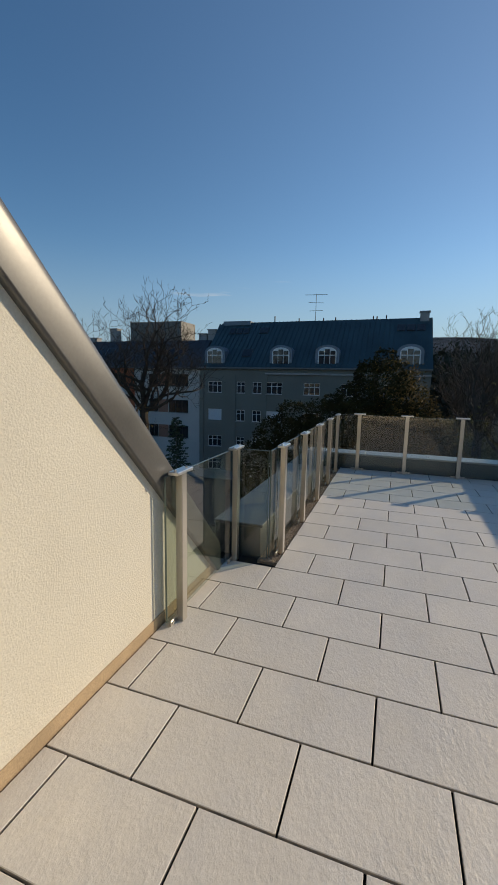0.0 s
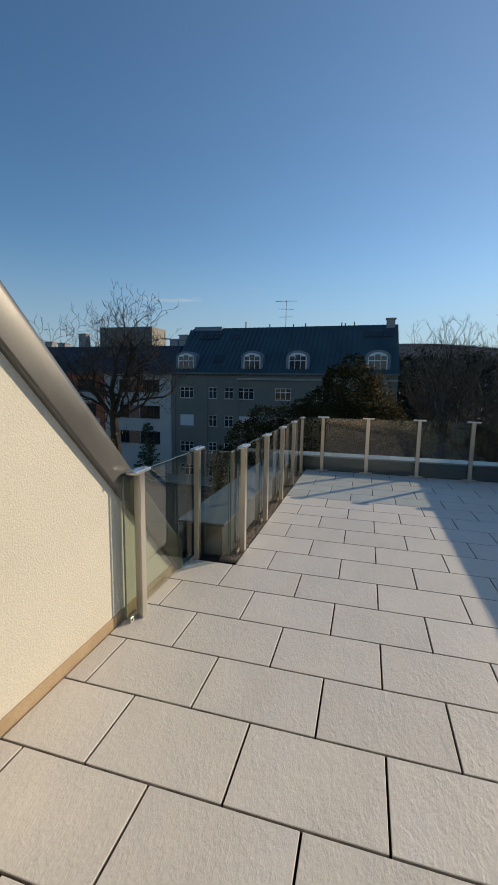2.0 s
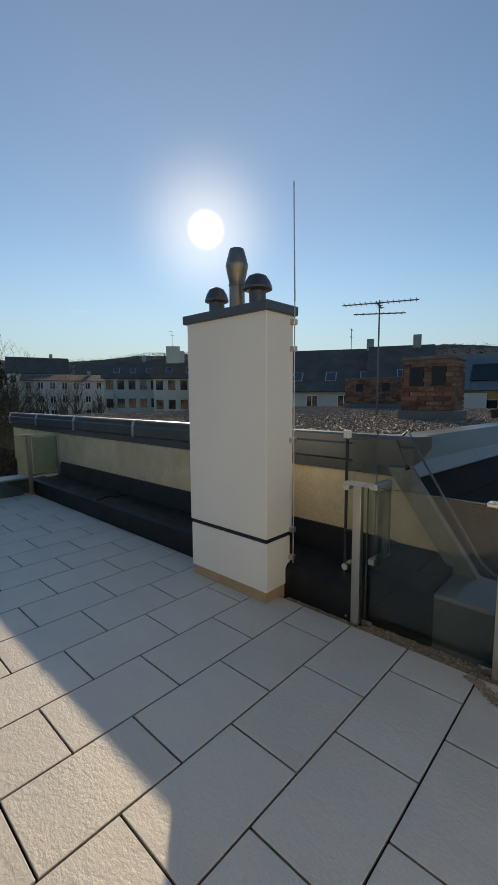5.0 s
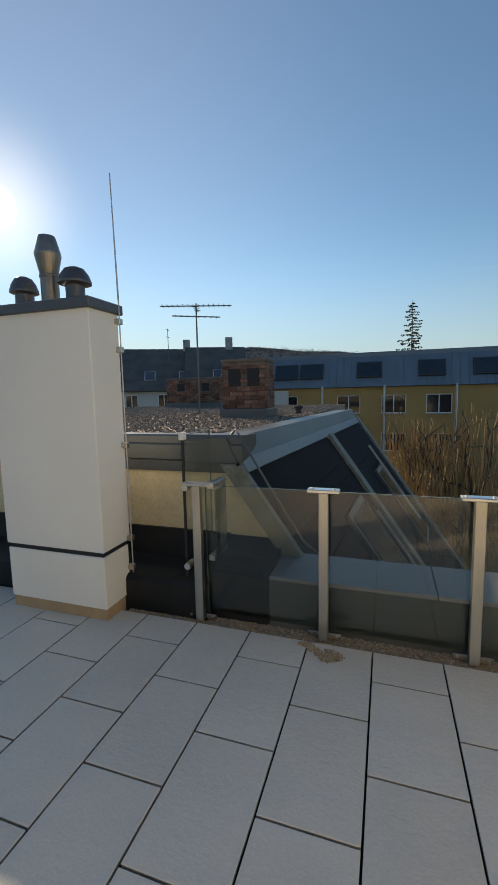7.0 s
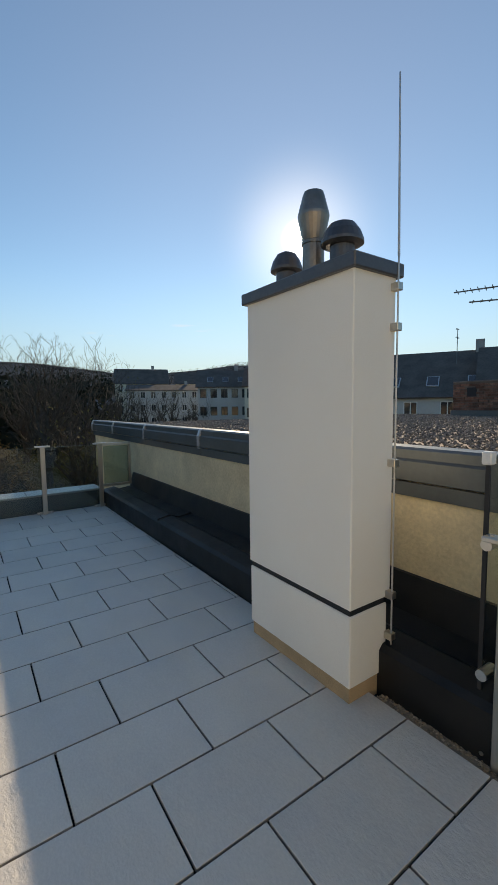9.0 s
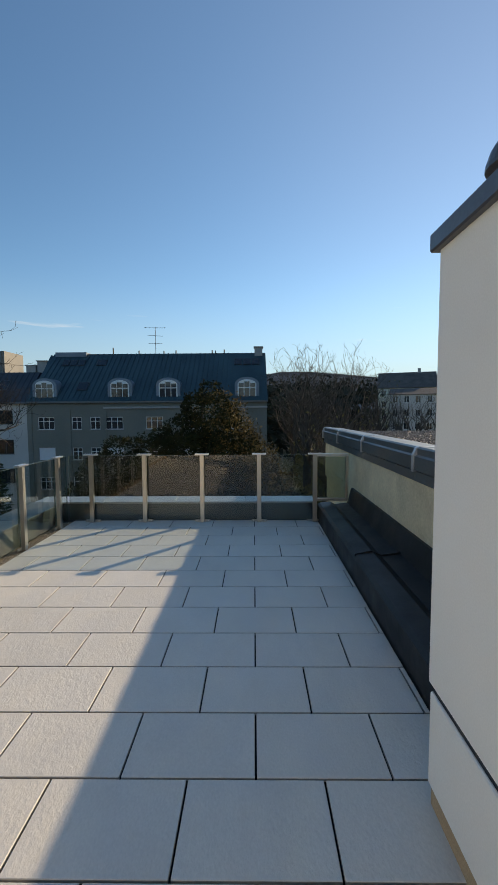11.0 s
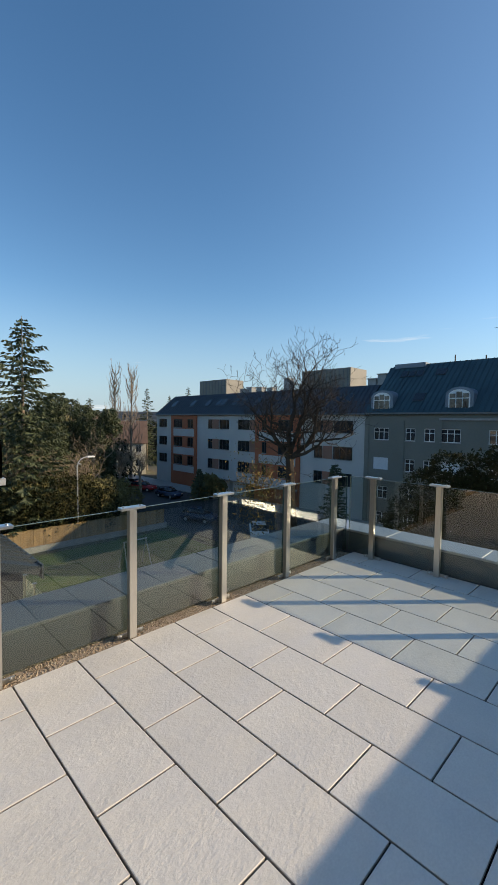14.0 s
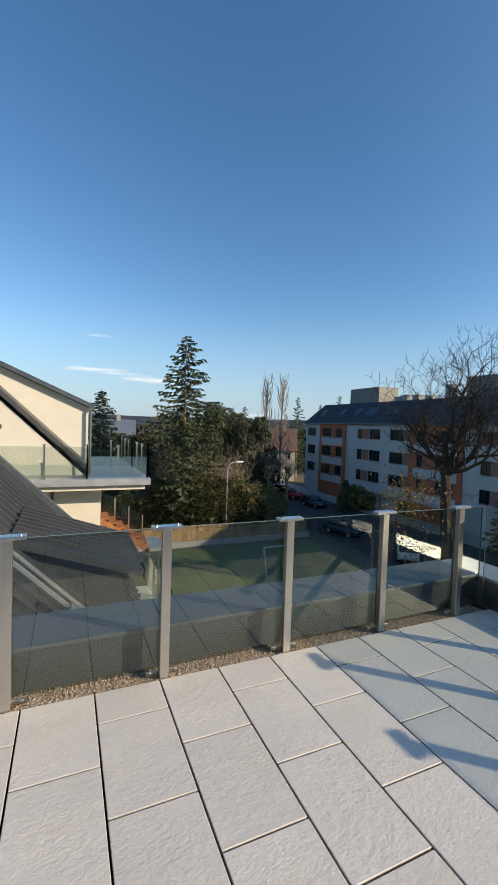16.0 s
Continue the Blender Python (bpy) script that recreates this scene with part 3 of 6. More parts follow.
foot0 = part("foot_plate", boxes((-0.03, -0.11, 0.0, -0.018, 0.11, 0.035), bevel=0.003), STEEL, post0)
for k in (-0.085, 0.085):
    bm_ = bmesh.new()
    tube(bm_, (-0.012, k, 0.018), (-0.034, k, 0.018), 0.01, n=8)
    part("bolt", bm_, CHROME, foot0)


def post(x, y, turn=0):
    return copy_thing(post0, pose(x, y, 0, 0, 0, turn))


def pane(x0, y0, x1, y1, z0=0.03, z1=0.975, label="grey-tinted glass railing panel between steel posts", glass=GLASS):
    """A glass panel along x or y, 12 mm thick."""
    a, c = Vector((x0, y0, 0)), Vector((x1, y1, 0))
    mid, way = (a + c) / 2, (c - a)
    p = thing("glass_panel", (mid.x, mid.y, z0), label, "glass panel", "glass panels of the terrace railing")
    half = way.length / 2
    bm = block(bmesh.new(), -half, -0.006, 0, half, 0.006, z1 - z0, mat=1)
    bm.faces.ensure_lookup_table()
    bm.faces[2].material_index = 0
    part("pane", bm, [glass, CLEAR], p)
    p.rotation_euler = (0, 0, math.atan2(way.y, way.x))
    part("edge", boxes((-half, -0.0062, z1 - z0, half, 0.0062, z1 - z0 + 0.003)), EDGE, p, "greenish polished glass edge")
    for e in (-half - 0.003, half):
        part("edge", boxes((e, -0.0062, 0.0, e + 0.003, 0.0062, z1 - z0)), EDGE, p, "greenish polished glass edge")
    return p


LX = -0.91
for x, y in ((-1.245, 3.22), (LX, 3.52), (LX, 4.43), (LX, 5.345), (LX, 6.245), (LX, 7.13)):
    post(x, y)
for x in (-0.58, 0.2, 1.04, 1.87, 2.68):
    post(x, 7.46, -90)
for y in (1.59, 0.71, -0.17, -1.05, -1.93):
    post(2.725, y, 180)
ys = (3.30, 3.52, 4.43, 5.345, 6.245, 7.13, 7.5)
for y0, y1 in zip(ys, ys[1:]):
    pane(LX - 0.055, y0 + 0.008, LX - 0.055, y1 - 0.008)
xs = (-0.94, -0.58, 0.2, 1.04, 1.87, 2.70)
for x0, x1 in zip(xs, xs[1:]):
    pane(x0 + 0.008, 7.52, x1 - 0.008, 7.52)
pane(-1.283, 2.13, -1.283, 3.26)
pane(-1.29, 3.29, -0.98, 3.29)
ys = (-2.8, -1.93, -1.05, -0.17, 0.71, 1.56)
for y0, y1 in zip(ys, ys[1:]):
    pane(2.79, y0 + 0.008, 2.79, y1 - 0.008)

# ---- ground, street, lawn ----
b = boxes((-2500, -2500, GROUND_Z - 1.0, 2500, 2500, GROUND_Z))
tagged(part("ground", b, GROUND), "ground with grass and bare earth", "ground", **setting)


# ---- far houses ----
def facade(bm, x0, x1, z0, z1, openings, depth=0.16, y=0.0):
    """A wall face at y with openings (x0, x1, z0, z1) and their reveals, reaching back to y + depth."""
    xs_ = sorted({x0, x1, *(o[0] for o in openings), *(o[1] for o in openings)})
    zs_ = sorted({z0, z1, *(o[2] for o in openings), *(o[3] for o in openings)})
    at = {}

    def v(x, z):
        if (x, z) not in at:
            at[(x, z)] = bm.verts.new((x, y, z))
        return at[(x, z)]
    for xa, xb in zip(xs_, xs_[1:]):
        for za, zb in zip(zs_, zs_[1:]):
            mx, mz = (xa + xb) / 2, (za + zb) / 2
            if not any(o[0] < mx < o[1] and o[2] < mz < o[3] for o in openings):
                bm.faces.new((v(xa, za), v(xb, za), v(xb, zb), v(xa, zb)))
    for a, c, d, e in openings:
        f = [(a, d), (c, d), (c, e), (a, e)]
        for (p, q), (r, s) in zip(f, f[1:] + f[:1]):
            bm.faces.new([bm.verts.new(t) for t in ((p, y, q), (p, y + depth, q), (r, y + depth, s), (r, y, s))])
    bmesh.ops.remove_doubles(bm, verts=bm.verts, dist=0.0005)
    return bm


def window(parent, x0, x1, z0, z1, y, frame_mat, bars=1, cross=0.0, pane_mat=None, sill=True, name="window"):
    """A window in an opening: frame with bars, pane, sill. y: the plane of the pane."""
    cx, w, h = (x0 + x1) / 2, (x1 - x0) / 2, z1 - z0
    t = 0.07
    rows = [(-w, -0.03, 0, -w + t, 0.03, h), (w - t, -0.03, 0, w, 0.03, h), (-w + t, -0.03, 0, w - t, 0.03, t), (-w + t, -0.03, h - t, w - t, 0.03, h)]
    for k in range(bars):
        c = -w + 2 * w * (k + 1) / (bars + 1)
        rows.append((c - 0.035, -0.032, t, c + 0.035, 0.028, h - t))
    if cross:
        rows.append((-w + t, -0.034, h * cross - 0.03, w - t, 0.026, h * cross + 0.03))
    o = part(name, boxes((-w + 0.01, 0.0, 0.01, w - 0.01, 0.015, h - 0.01)), pane_mat or PANE, parent, at=(cx, y, z0))
    part("frame", boxes(*rows), frame_mat, o)
    if sill:
        part("sill", boxes((-w - 0.05, -0.22, -0.06, w + 0.05, 0.0, 0.0)), KERB, o)
    return o


def seam_roof(parent, name, outline, material, gap=0.6, seam=0.035):
    """A sloped roof face from its corners (eaves left, eaves right, ridge right, ridge left), with standing seams."""
    p = [Vector(c) for c in outline]
    bm = bmesh.new()
    n = (p[1] - p[0]).cross(p[3] - p[0]).normalized()
    n = n if n.z > 0 else -n
    top = [bm.verts.new(c) for c in p]
    low = [bm.verts.new(c - n * 0.12) for c in p]
    bm.faces.new(top)
    bm.faces.new(low[::-1])
    for i in range(4):
        bm.faces.new((top[i], low[i], low[(i + 1) % 4], top[(i + 1) % 4]))
    ob_ = part(name, bm, material, parent)
    count = max(2, int((p[1] - p[0]).length / gap)) if seam > 0.03 else 0
    side = (p[1] - p[0]).normalized() * 0.022
    for k in range(1, count):
        a, c = p[0].lerp(p[1], k / count), p[3].lerp(p[2], k / count)
        bm = bmesh.new()
        q = [bm.verts.new(e) for e in (a - side, a + side, c + side, c - side)]
        r = [bm.verts.new(e + n * seam) for e in (a - side, a + side, c + side, c - side)]
        bm.faces.new(r)
        for i in range(4):
            bm.faces.new((q[i], q[(i + 1) % 4], r[(i + 1) % 4], r[i]))
        part("seam", bm, material, ob_)
    return ob_


def on_slope(parent, name, p0, across, up, w, h, frame_mat=ROOF_DARK):
    """A roof window lying on a slope at p0, across and up the slope."""
    across, up = Vector(across).normalized(), Vector(up).normalized()
    n = across.cross(up)
    bm, bm2 = bmesh.new(), bmesh.new()
    for m_, (a0, a1, u0, u1, h0, h1) in ((bm, (0, w, 0, h, -0.05, 0.10)), (bm2, (0.08, w - 0.08, 0.08, h - 0.08, 0.101, 0.115))):
        vs = [m_.verts.new(across * a + up * u + n * k) for k in (h0, h1) for a, u in ((a0, u0), (a1, u0), (a1, u1), (a0, u1))]
        for f in ((3, 2, 1, 0), (4, 5, 6, 7), (0, 1, 5, 4), (1, 2, 6, 5), (2, 3, 7, 6), (3, 0, 4, 7)):
            m_.faces.new([vs[i] for i in f])
    o = part(name, bm, frame_mat, parent, at=p0)
    part("pane", bm2, PANE, o)
    return o


# grey-green house with the blue-green roof, across the street
GY = 45.0
grey = thing("apartment_house", (-9.5, GY, GROUND_Z), "grey-green apartment house with a blue-green metal roof and arched dormers", "house")


def gl(x, z):  # to the house's own coordinates
    return x + 9.5, z - GROUND_Z


ops = []
for zt in (1.2, -2.03, -5.2, -8.0):
    for xa, xb in ((-21.05, -19.3), (-17.45, -16.4), (-15.5, -14.43), (-13.86, -12.0), (-9.6, -7.8), (-5.6, -3.8), (-1.2, 0.6)):
        ops.append((xa + 9.5, xb + 9.5, zt - 1.32 - GROUND_Z, zt - GROUND_Z))
bm = bmesh.new()
facade(bm, -12.6, 12.65, 0, 2.85 - GROUND_Z, ops)
part("wall", bm, WALL_GREY, grey)
part("body", boxes((-12.6, 0.3, 0, 12.65, 11.0, 2.85 - GROUND_Z)), WALL_GREY, grey)
for xa, xb in ((-12.6, -12.5), (12.55, 12.65)):
    part("end_wall", boxes((xa, 0.003, 0, xb, 0.297, 2.84 - GROUND_Z)), WALL_GREY, grey)
for i, o in enumerate(ops):
    if i in (7, 10, 12):
        part("blind", boxes((o[0], 0.08, o[2], o[1], 0.12, o[3])), BLIND, grey, "lowered white roller blind")
    else:
        window(grey, *o, 0.12, FRAME_WHITE, bars=1 if o[1] - o[0] < 1.3 else 2, cross=0.66)
part("cornice", boxes((-12.75, -0.35, 12.15, 12.75, 0.1, 12.36), bevel=0.03), ZINC, grey, "dark gutter and cornice")
part("cornice", boxes((-4.5, -0.2, 11.55, 12.7, -0.001, 11.75), bevel=0.03), KERB, grey)
for x in (-12.4, -8.3, -4.5):
    part("pilaster", boxes((x - 0.25, -0.08, 0, x + 0.25, -0.001, 11.5)), WALL_GREY, grey)
seam_roof(grey, "roof", ((-12.75, -0.3, 12.37), (12.75, -0.3, 12.37), (12.65, 5.0, 17.95), (-11.9, 5.0, 17.95)), ROOF_BLUE, 0.55, 0.06)
seam_roof(grey, "roof", ((12.75, 11.3, 12.37), (-12.75, 11.3, 12.37), (-11.9, 5.0, 17.95), (12.65, 5.0, 17.95)), ROOF_BLUE, 0.55)
bm = bmesh.new()
prism(bm, [(-0.3, 12.3), (11.2, 12.3), (5.0, 17.9)], 12.4, 12.62)
part("gable", bm, ROOF_BLUE, grey)
bm = bmesh.new()
prism(bm, [(-0.2, 12.3), (11.2, 12.3), (5.0, 17.85)], -12.3, -12.1)
part("gable", bm, ROOF_BLUE, grey)


def dormer(parent, x, z, y, hood=ROOF_BLUE):
    d = part("dormer", bmesh.new(), WALL_GREY, parent, "arched dormer with a white window")
    bm = bmesh.new()
    n = 10
    arch = [(x - 1.28, z - 0.15)] + [(x + 1.28 * math.cos(math.pi - math.pi * k / n), z + 1.35 + 0.75 * math.sin(math.pi * k / n)) for k in range(n + 1)] + [(x + 1.28, z - 0.15)]
    prism(bm, arch, y, y + 2.2, axis="y")
    part("hood", bm, ROOF_GREY, d)
    bm = bmesh.new()
    arch = [(x - 0.98, z - 0.1)] + [(x + 0.98 * math.cos(math.pi - math.pi * k / n), z + 1.3 + 0.55 * math.sin(math.pi * k / n)) for k in range(n + 1)] + [(x + 0.98, z - 0.1)]
    prism(bm, arch, y - 0.05, y + 0.02, axis="y")
    part("frame", bm, FRAME_WHITE, d)
    bm = bmesh.new()
    for k in range(3):
        xa, xb = x - 0.86 + k * 0.6, x - 0.86 + k * 0.6 + 0.52
        block(bm, xa, y - 0.07, z + 0.05, xb, y - 0.04, z + 0.95)
        top = 1.62 if k == 1 else 1.45
        block(bm, xa, y - 0.07, z + 1.05, xb, y - 0.04, z + top)
    part("pane", bm, PANE, d)


for x in (-20.28, -12.31, -7.2, 1.08):
    dormer(grey, x + 9.5, 3.2 - GROUND_Z, 0.15)
UP = Vector((0, 5.3, 5.58)).normalized()
for x, s, w, h in ((-19.9, 5.6, 0.75, 1.0), (-19.0, 5.6, 0.75, 1.0), (-18.1, 5.6, 0.75, 1.0), (-16.0, 5.6, 1.1, 1.0), (-17.2, 1.6, 1.2, 1.2), (-0.4, 5.6, 0.85, 1.0), (0.6, 5.6, 0.85, 1.0), (1.6, 5.6, 0.85, 1.0)):
    on_slope(grey, "roof_window", Vector((x + 9.5, -0.3, 12.37)) + UP * s, (1, 0, 0), UP, w, h, ROOF_DARK)
for x, h in ((-14.5, 0.7), (-1.6, 0.4), (-3.0, 0.35), (-2.6, 0.3), (-8.6, 0.3), (-7.2, 0.35), (-11.5, 0.35)):
    bm = bmesh.new()
    tube(bm, (x + 9.5, 5.0, 17.6), (x + 9.5, 5.0, 17.95 + h), 0.07)
    part("flue", bm, FRAME_DARK, grey)
part("chimney", boxes((11.4, 4.6, 17.5, 12.3, 5.5, 18.5), (11.3, 4.5, 18.5, 12.4, 5.6, 18.62)), KERB, grey)
part("roof_box", boxes((-11.6, 4.6, 17.6, -8.0, 6.2, 18.12), bevel=0.02), ROOF_GREY, grey)


def aerial(at, height, arms, label="thin metal roof aerial on a mast", thick=1.0):
    a = thing("roof_aerial", at, label, "aerial")
    bm = bmesh.new()
    tube(bm, (0, 0, 0), (0, 0, height), 0.035 * thick, 0.025 * thick, n=6)
    part("mast", bm, ZINC, a)
    for z, half, turn, k in arms:
        d = Vector((math.cos(turn), math.sin(turn), 0))
        e = Vector((-d.y, d.x, 0))
        bm = bmesh.new()
        tube(bm, -d * half + Vector((0, 0, z)), d * half + Vector((0, 0, z)), 0.022 * thick, n=5)
        arm = part("antenna_arm", bm, ZINC, a)
        for i in range(k):
            c = -d * half + d * (2 * half * (i + 0.5) / k) + Vector((0, 0, z))
            bm = bmesh.new()
            tube(bm, c - e * half * 0.22, c + e * half * 0.22, 0.013 * thick, n=4)
            part("element", bm, ZINC, arm)
    return a


aerial((-9.55, 50.0, 8.2), 3.3, ((3.2, 1.3, 0.1, 6), (2.3, 0.9, 0.4, 5), (1.4, 0.8, 0.0, 5)))

# long white and orange apartment house beside it
long_house = thing("apartment_house", (-43.5, GY, GROUND_Z), "long white apartment house with orange bays and dark roof", "house")
sections = [(-65.3, -60.3, "w"), (-60.3, -53.0, "o"), (-53.0, -50.8, "w"), (-50.8, -39.3, "w"), (-39.3, -31.3, "o"), (-31.3, -22.15, "w")]
wins = [(-64.6, -62.0), (-59.5, -56.9), (-55.5, -53.9), (-50.25, -49.15), (-47.45, -45.1), (-43.2, -40.7), (-38.0, -37.1), (-35.0, -32.4), (-29.2, -27.9), (-26.4, -23.7)]
panels = [(-49.1, -47.5), (-40.65, -39.4), (-27.85, -26.45)]
EAVE = 2.6 - GROUND_Z
rows_z = [(0.48, 1.95), (-2.71, -1.15), (-5.83, -4.28)]
for xa, xb, kind_ in sections:
    out = 0.25 if kind_ == "o" else 0.0
    o_ = []
    for za, zb in rows_z:
        o_ += [(w[0] + 43.5, w[1] + 43.5, za - GROUND_Z, zb - GROUND_Z) for w in wins if xa < w[0] < xb]
    bm = bmesh.new()
    facade(bm, xa + 43.5, xb + 43.5, 0, EAVE, o_, 0.16, -out)
    if out:
        for xe in (xa, xb):
            bm.faces.new([bm.verts.new(t) for t in ((xe + 43.5, -out, 0), (xe + 43.5, 0.2, 0), (xe + 43.5, 0.2, EAVE), (xe + 43.5, -out, EAVE))])
    part("wall", bm, WALL_ORANGE if kind_ == "o" else WALL_WHITE, long_house)
    if out:
        for za, zb in ((-0.95, 0.3), (-4.1, -2.9), (-7.1, -6.0)):
            part("parapet_panel", boxes((xa + 44.3, -out - 0.05, za - GROUND_Z, xb + 42.9, -out - 0.005, zb - GROUND_Z)), WALL_WHITE, long_house)
    for o in o_:
        window(long_house, *o, 0.12 - out, FRAME_DARK, bars=1 if o[1] - o[0] < 2 else 2, sill=True)
    for p in panels:
        if xa < p[0] < xb:
            for za, zb in rows_z:
                part("panel", boxes((p[0] + 43.5, -0.03, za - GROUND_Z, p[1] + 43.5, -0.003, zb - GROUND_Z)), PANEL_BROWN, long_house)
part("body", boxes((-21.8, 0.5, 0, 21.3, 10.5, EAVE)), WALL_WHITE, long_house)
part("end_wall", boxes((-21.79, 0.0, 0, -21.75, 0.5, EAVE)), WALL_WHITE, long_house)
for k in range(6):
    x = -49.9 + 43.5 + k * 2.9
    part("garage_door", boxes((x, -0.06, 0.05, x + 2.1, -0.004, 2.1), bevel=0.01), FRAME_WHITE if k % 3 else FRAME_DARK, long_house)
part("canopy", boxes((-8.5, -1.0, 2.25, 12.0, 0.1, 2.42)), KERB, long_house)
part("gutter", boxes((-22.0, -0.5, EAVE, 21.5, 0.0, EAVE + 0.18), bevel=0.03), ZINC, long_house)
seam_roof(long_house, "roof", ((-22.0, -0.45, EAVE + 0.15), (21.4, -0.45, EAVE + 0.15), (21.4, 3.0, EAVE + 3.6), (-20.3, 3.0, EAVE + 3.6)), ROOF_SLATE, 0.6, 0.05)
part("flat_roof", boxes((-20.3, 3.0, EAVE + 0.2, 21.4, 10.2, EAVE + 3.6)), ROOF_DARK, long_house)
UP2 = Vector((0, 3.45, 3.45)).normalized()
for x in (-62.0, -56.5, -52.4, -49.6, -48.5, -45.6, -44.2, -40.9, -37.6, -36.4, -29.4, -27.2, -25.9):
    on_slope(long_house, "roof_window", Vector((x + 43.5, -0.45, EAVE + 0.15)) + UP2 * 1.9, (1, 0, 0), UP2, 1.15, 1.5, ZINC)
for xa, xb in ((-58.9, -49.0), (-35.2, -27.3)):
    xa, xb = xa + 43.5, xb + 43.5
    bx = part("lift_housing", boxes((xa, 5.0, EAVE + 3.4, xb - 2.5 if xa < -10 else xb, 9.0, EAVE + 6.3)), CLADDING, long_house, "grey metal-clad lift housing")
    bm = bmesh.new()
    for k in range(12):
        xs0 = xa + (xb - xa) * (k + 0.3) / 12
        if xs0 < (xb - 2.7 if xa < -10 else xb):
            block(bm, xs0, 4.96, EAVE + 3.5, xs0 + 0.12, 4.995, EAVE + 6.25)
    part("cladding_ribs", bm, ZINC, bx)
for x, h in ((-47.5, 0.7), (-46.0, 0.9), (-43.8, 0.8), (-41.6, 0.6), (-38.2, 1.8), (-24.5, 0.9), (-23.2, 1.4)):
    part("chimney", boxes((x + 43.5, 4.5, EAVE + 3.3, x + 44.6, 5.5, EAVE + 3.6 + h), (x + 43.4, 4.4, EAVE + 3.6 + h, x + 44.7, 5.6, EAVE + 3.7 + h)), KERB, long_house)

# ---- wing of the same house across the court ----
wing = thing("house_wing", (-15.0, 0.0, GROUND_Z), "cream rendered house wing with dark verges and a roof terrace", "house")
WZ = -GROUND_Z
bm = bmesh.new()
prism(bm, [(-8.0, 0), (4.55, 0), (4.55, 2.2 + WZ), (1.6, 3.52 + WZ), (-8.0, 7.8 + WZ)], -6.0, -0.2)
part("wall", bm, RENDER, wing)
bm = bmesh.new()
prism(bm, [(4.75, 2.13 + WZ), (4.75, 2.30 + WZ), (-8.0, 8.0 + WZ), (-8.0, 7.83 + WZ)], -6.2, 0.06)
part("verge", bm, ZINC, wing, "dark sheet-metal verge")
bm = bmesh.new()
tube(bm, (0.0, 4.62, 0.3), (0.0, 4.62, 2.1 + WZ), 0.05)
part("downpipe", bm, ZINC, wing)
bm = bmesh.new()
prism(bm, [(-8.0, WZ - 0.3), (4.35, WZ - 0.3), (4.35, WZ - 0.12), (1.9, WZ + 2.25), (-8.0, WZ + 11.0)], 0.0, 1.85)
part("wall", bm, RENDER, wing)
bm = bmesh.new()
prism(bm, [(4.55, WZ - 0.08), (4.55, WZ + 0.1), (-8.0, WZ + 11.95), (-8.0, WZ + 11.75)], -0.1, 1.98)
part("verge", bm, ZINC_VERGE, wing, "dark sheet-metal verge")
part("terrace_slab", boxes((-6.0, -8.0, WZ - 0.34, 3.1, 6.35, WZ - 0.12), bevel=0.01), ZINC_LIGHT, wing, "grey metal-edged terrace slab")
part("slab_soffit", boxes((-5.9, -8.0, WZ - 0.5, 2.9, 6.2, WZ - 0.345)), RENDER, wing)
part("wall", boxes((-5.5, -8.0, 0, 1.9, 4.9, WZ - 0.51)), RENDER, wing)
bm = bmesh.new()
tube(bm, (1.95, 3.4, 2.0), (1.95, 3.4, WZ - 0.5), 0.05)
part("downpipe", bm, ZINC, wing)
part("wall_lamp", boxes((1.86, 1.75, WZ + 1.35, 1.98, 1.95, WZ + 1.5), bevel=0.02), FRAME_DARK, wing)


def wing_rail(x0, y0, x1, y1, n, z):
    a, c = Vector((x0, y0, 0)), Vector((x1, y1, 0))
    way = (c - a).normalized()
    for k in range(n + 1):
        p = a.lerp(c, k / n)
        part("rail_post", boxes((p.x - 0.025, p.y - 0.025, z, p.x + 0.025, p.y + 0.025, z + 1.05), (p.x - 0.05, p.y - 0.05, z + 1.05, p.x + 0.05, p.y + 0.05, z + 1.07)), STEEL, wing)
    for k in range(n):
        p, q = a.lerp(c, k / n) + way * 0.03, a.lerp(c, (k + 1) / n) - way * 0.03
        s = Vector((-way.y, way.x, 0)) * 0.006
        bm_ = bmesh.new()
        block(bm_, min(p.x, q.x) - abs(s.x), min(p.y, q.y) - abs(s.y), z + 0.05, max(p.x, q.x) + abs(s.x), max(p.y, q.y) + abs(s.y), z + 1.0)
        part("rail_pane", bm_, GLASS_CLEAR, wing)


wing_rail(3.0, -4.0, 3.0, 4.4, 7, WZ - 0.12)
wing_rail(3.0, 4.4, 3.0, 6.25, 2, WZ - 0.12)
wing_rail(3.0, 6.25, -4.0, 6.25, 6, WZ - 0.12)
wing_rail(-0.5, 4.6, -0.5, 6.25, 2, WZ - 0.12)

part("lower_terrace", boxes((3.3, 4.9, 0, 6.6, 6.4, WZ - 3.6)), RENDER, wing, "cream rendered lower terrace")
wing_rail(3.4, 6.3, 6.5, 6.3, 4, WZ - 3.6)
wing_rail(6.5, 6.3, 6.5, 5.5, 1, WZ - 3.6)

# low wing between, with the dark seam roof and a dormer
low = thing("roof_wing", (-5.0, 2.0, GROUND_Z), "dark standing-seam roof with a wide dormer beside the terrace", "roof")
bm = bmesh.new()
prism(bm, [(-6.0, 0), (3.0, 0), (3.0, WZ - 2.1), (0.9, WZ - 0.1), (-6.0, WZ + 6.5)], -3.5, 3.38)
part("wall", bm, RENDER, low)
seam_roof(low, "roof", ((-3.55, 3.3, WZ - 2.1), (3.42, 3.3, WZ - 2.1), (3.42, -6.0, WZ + 7.2), (-3.55, -6.0, WZ + 7.2)), ROOF_DARK, 0.32, 0.05)
bm = bmesh.new()
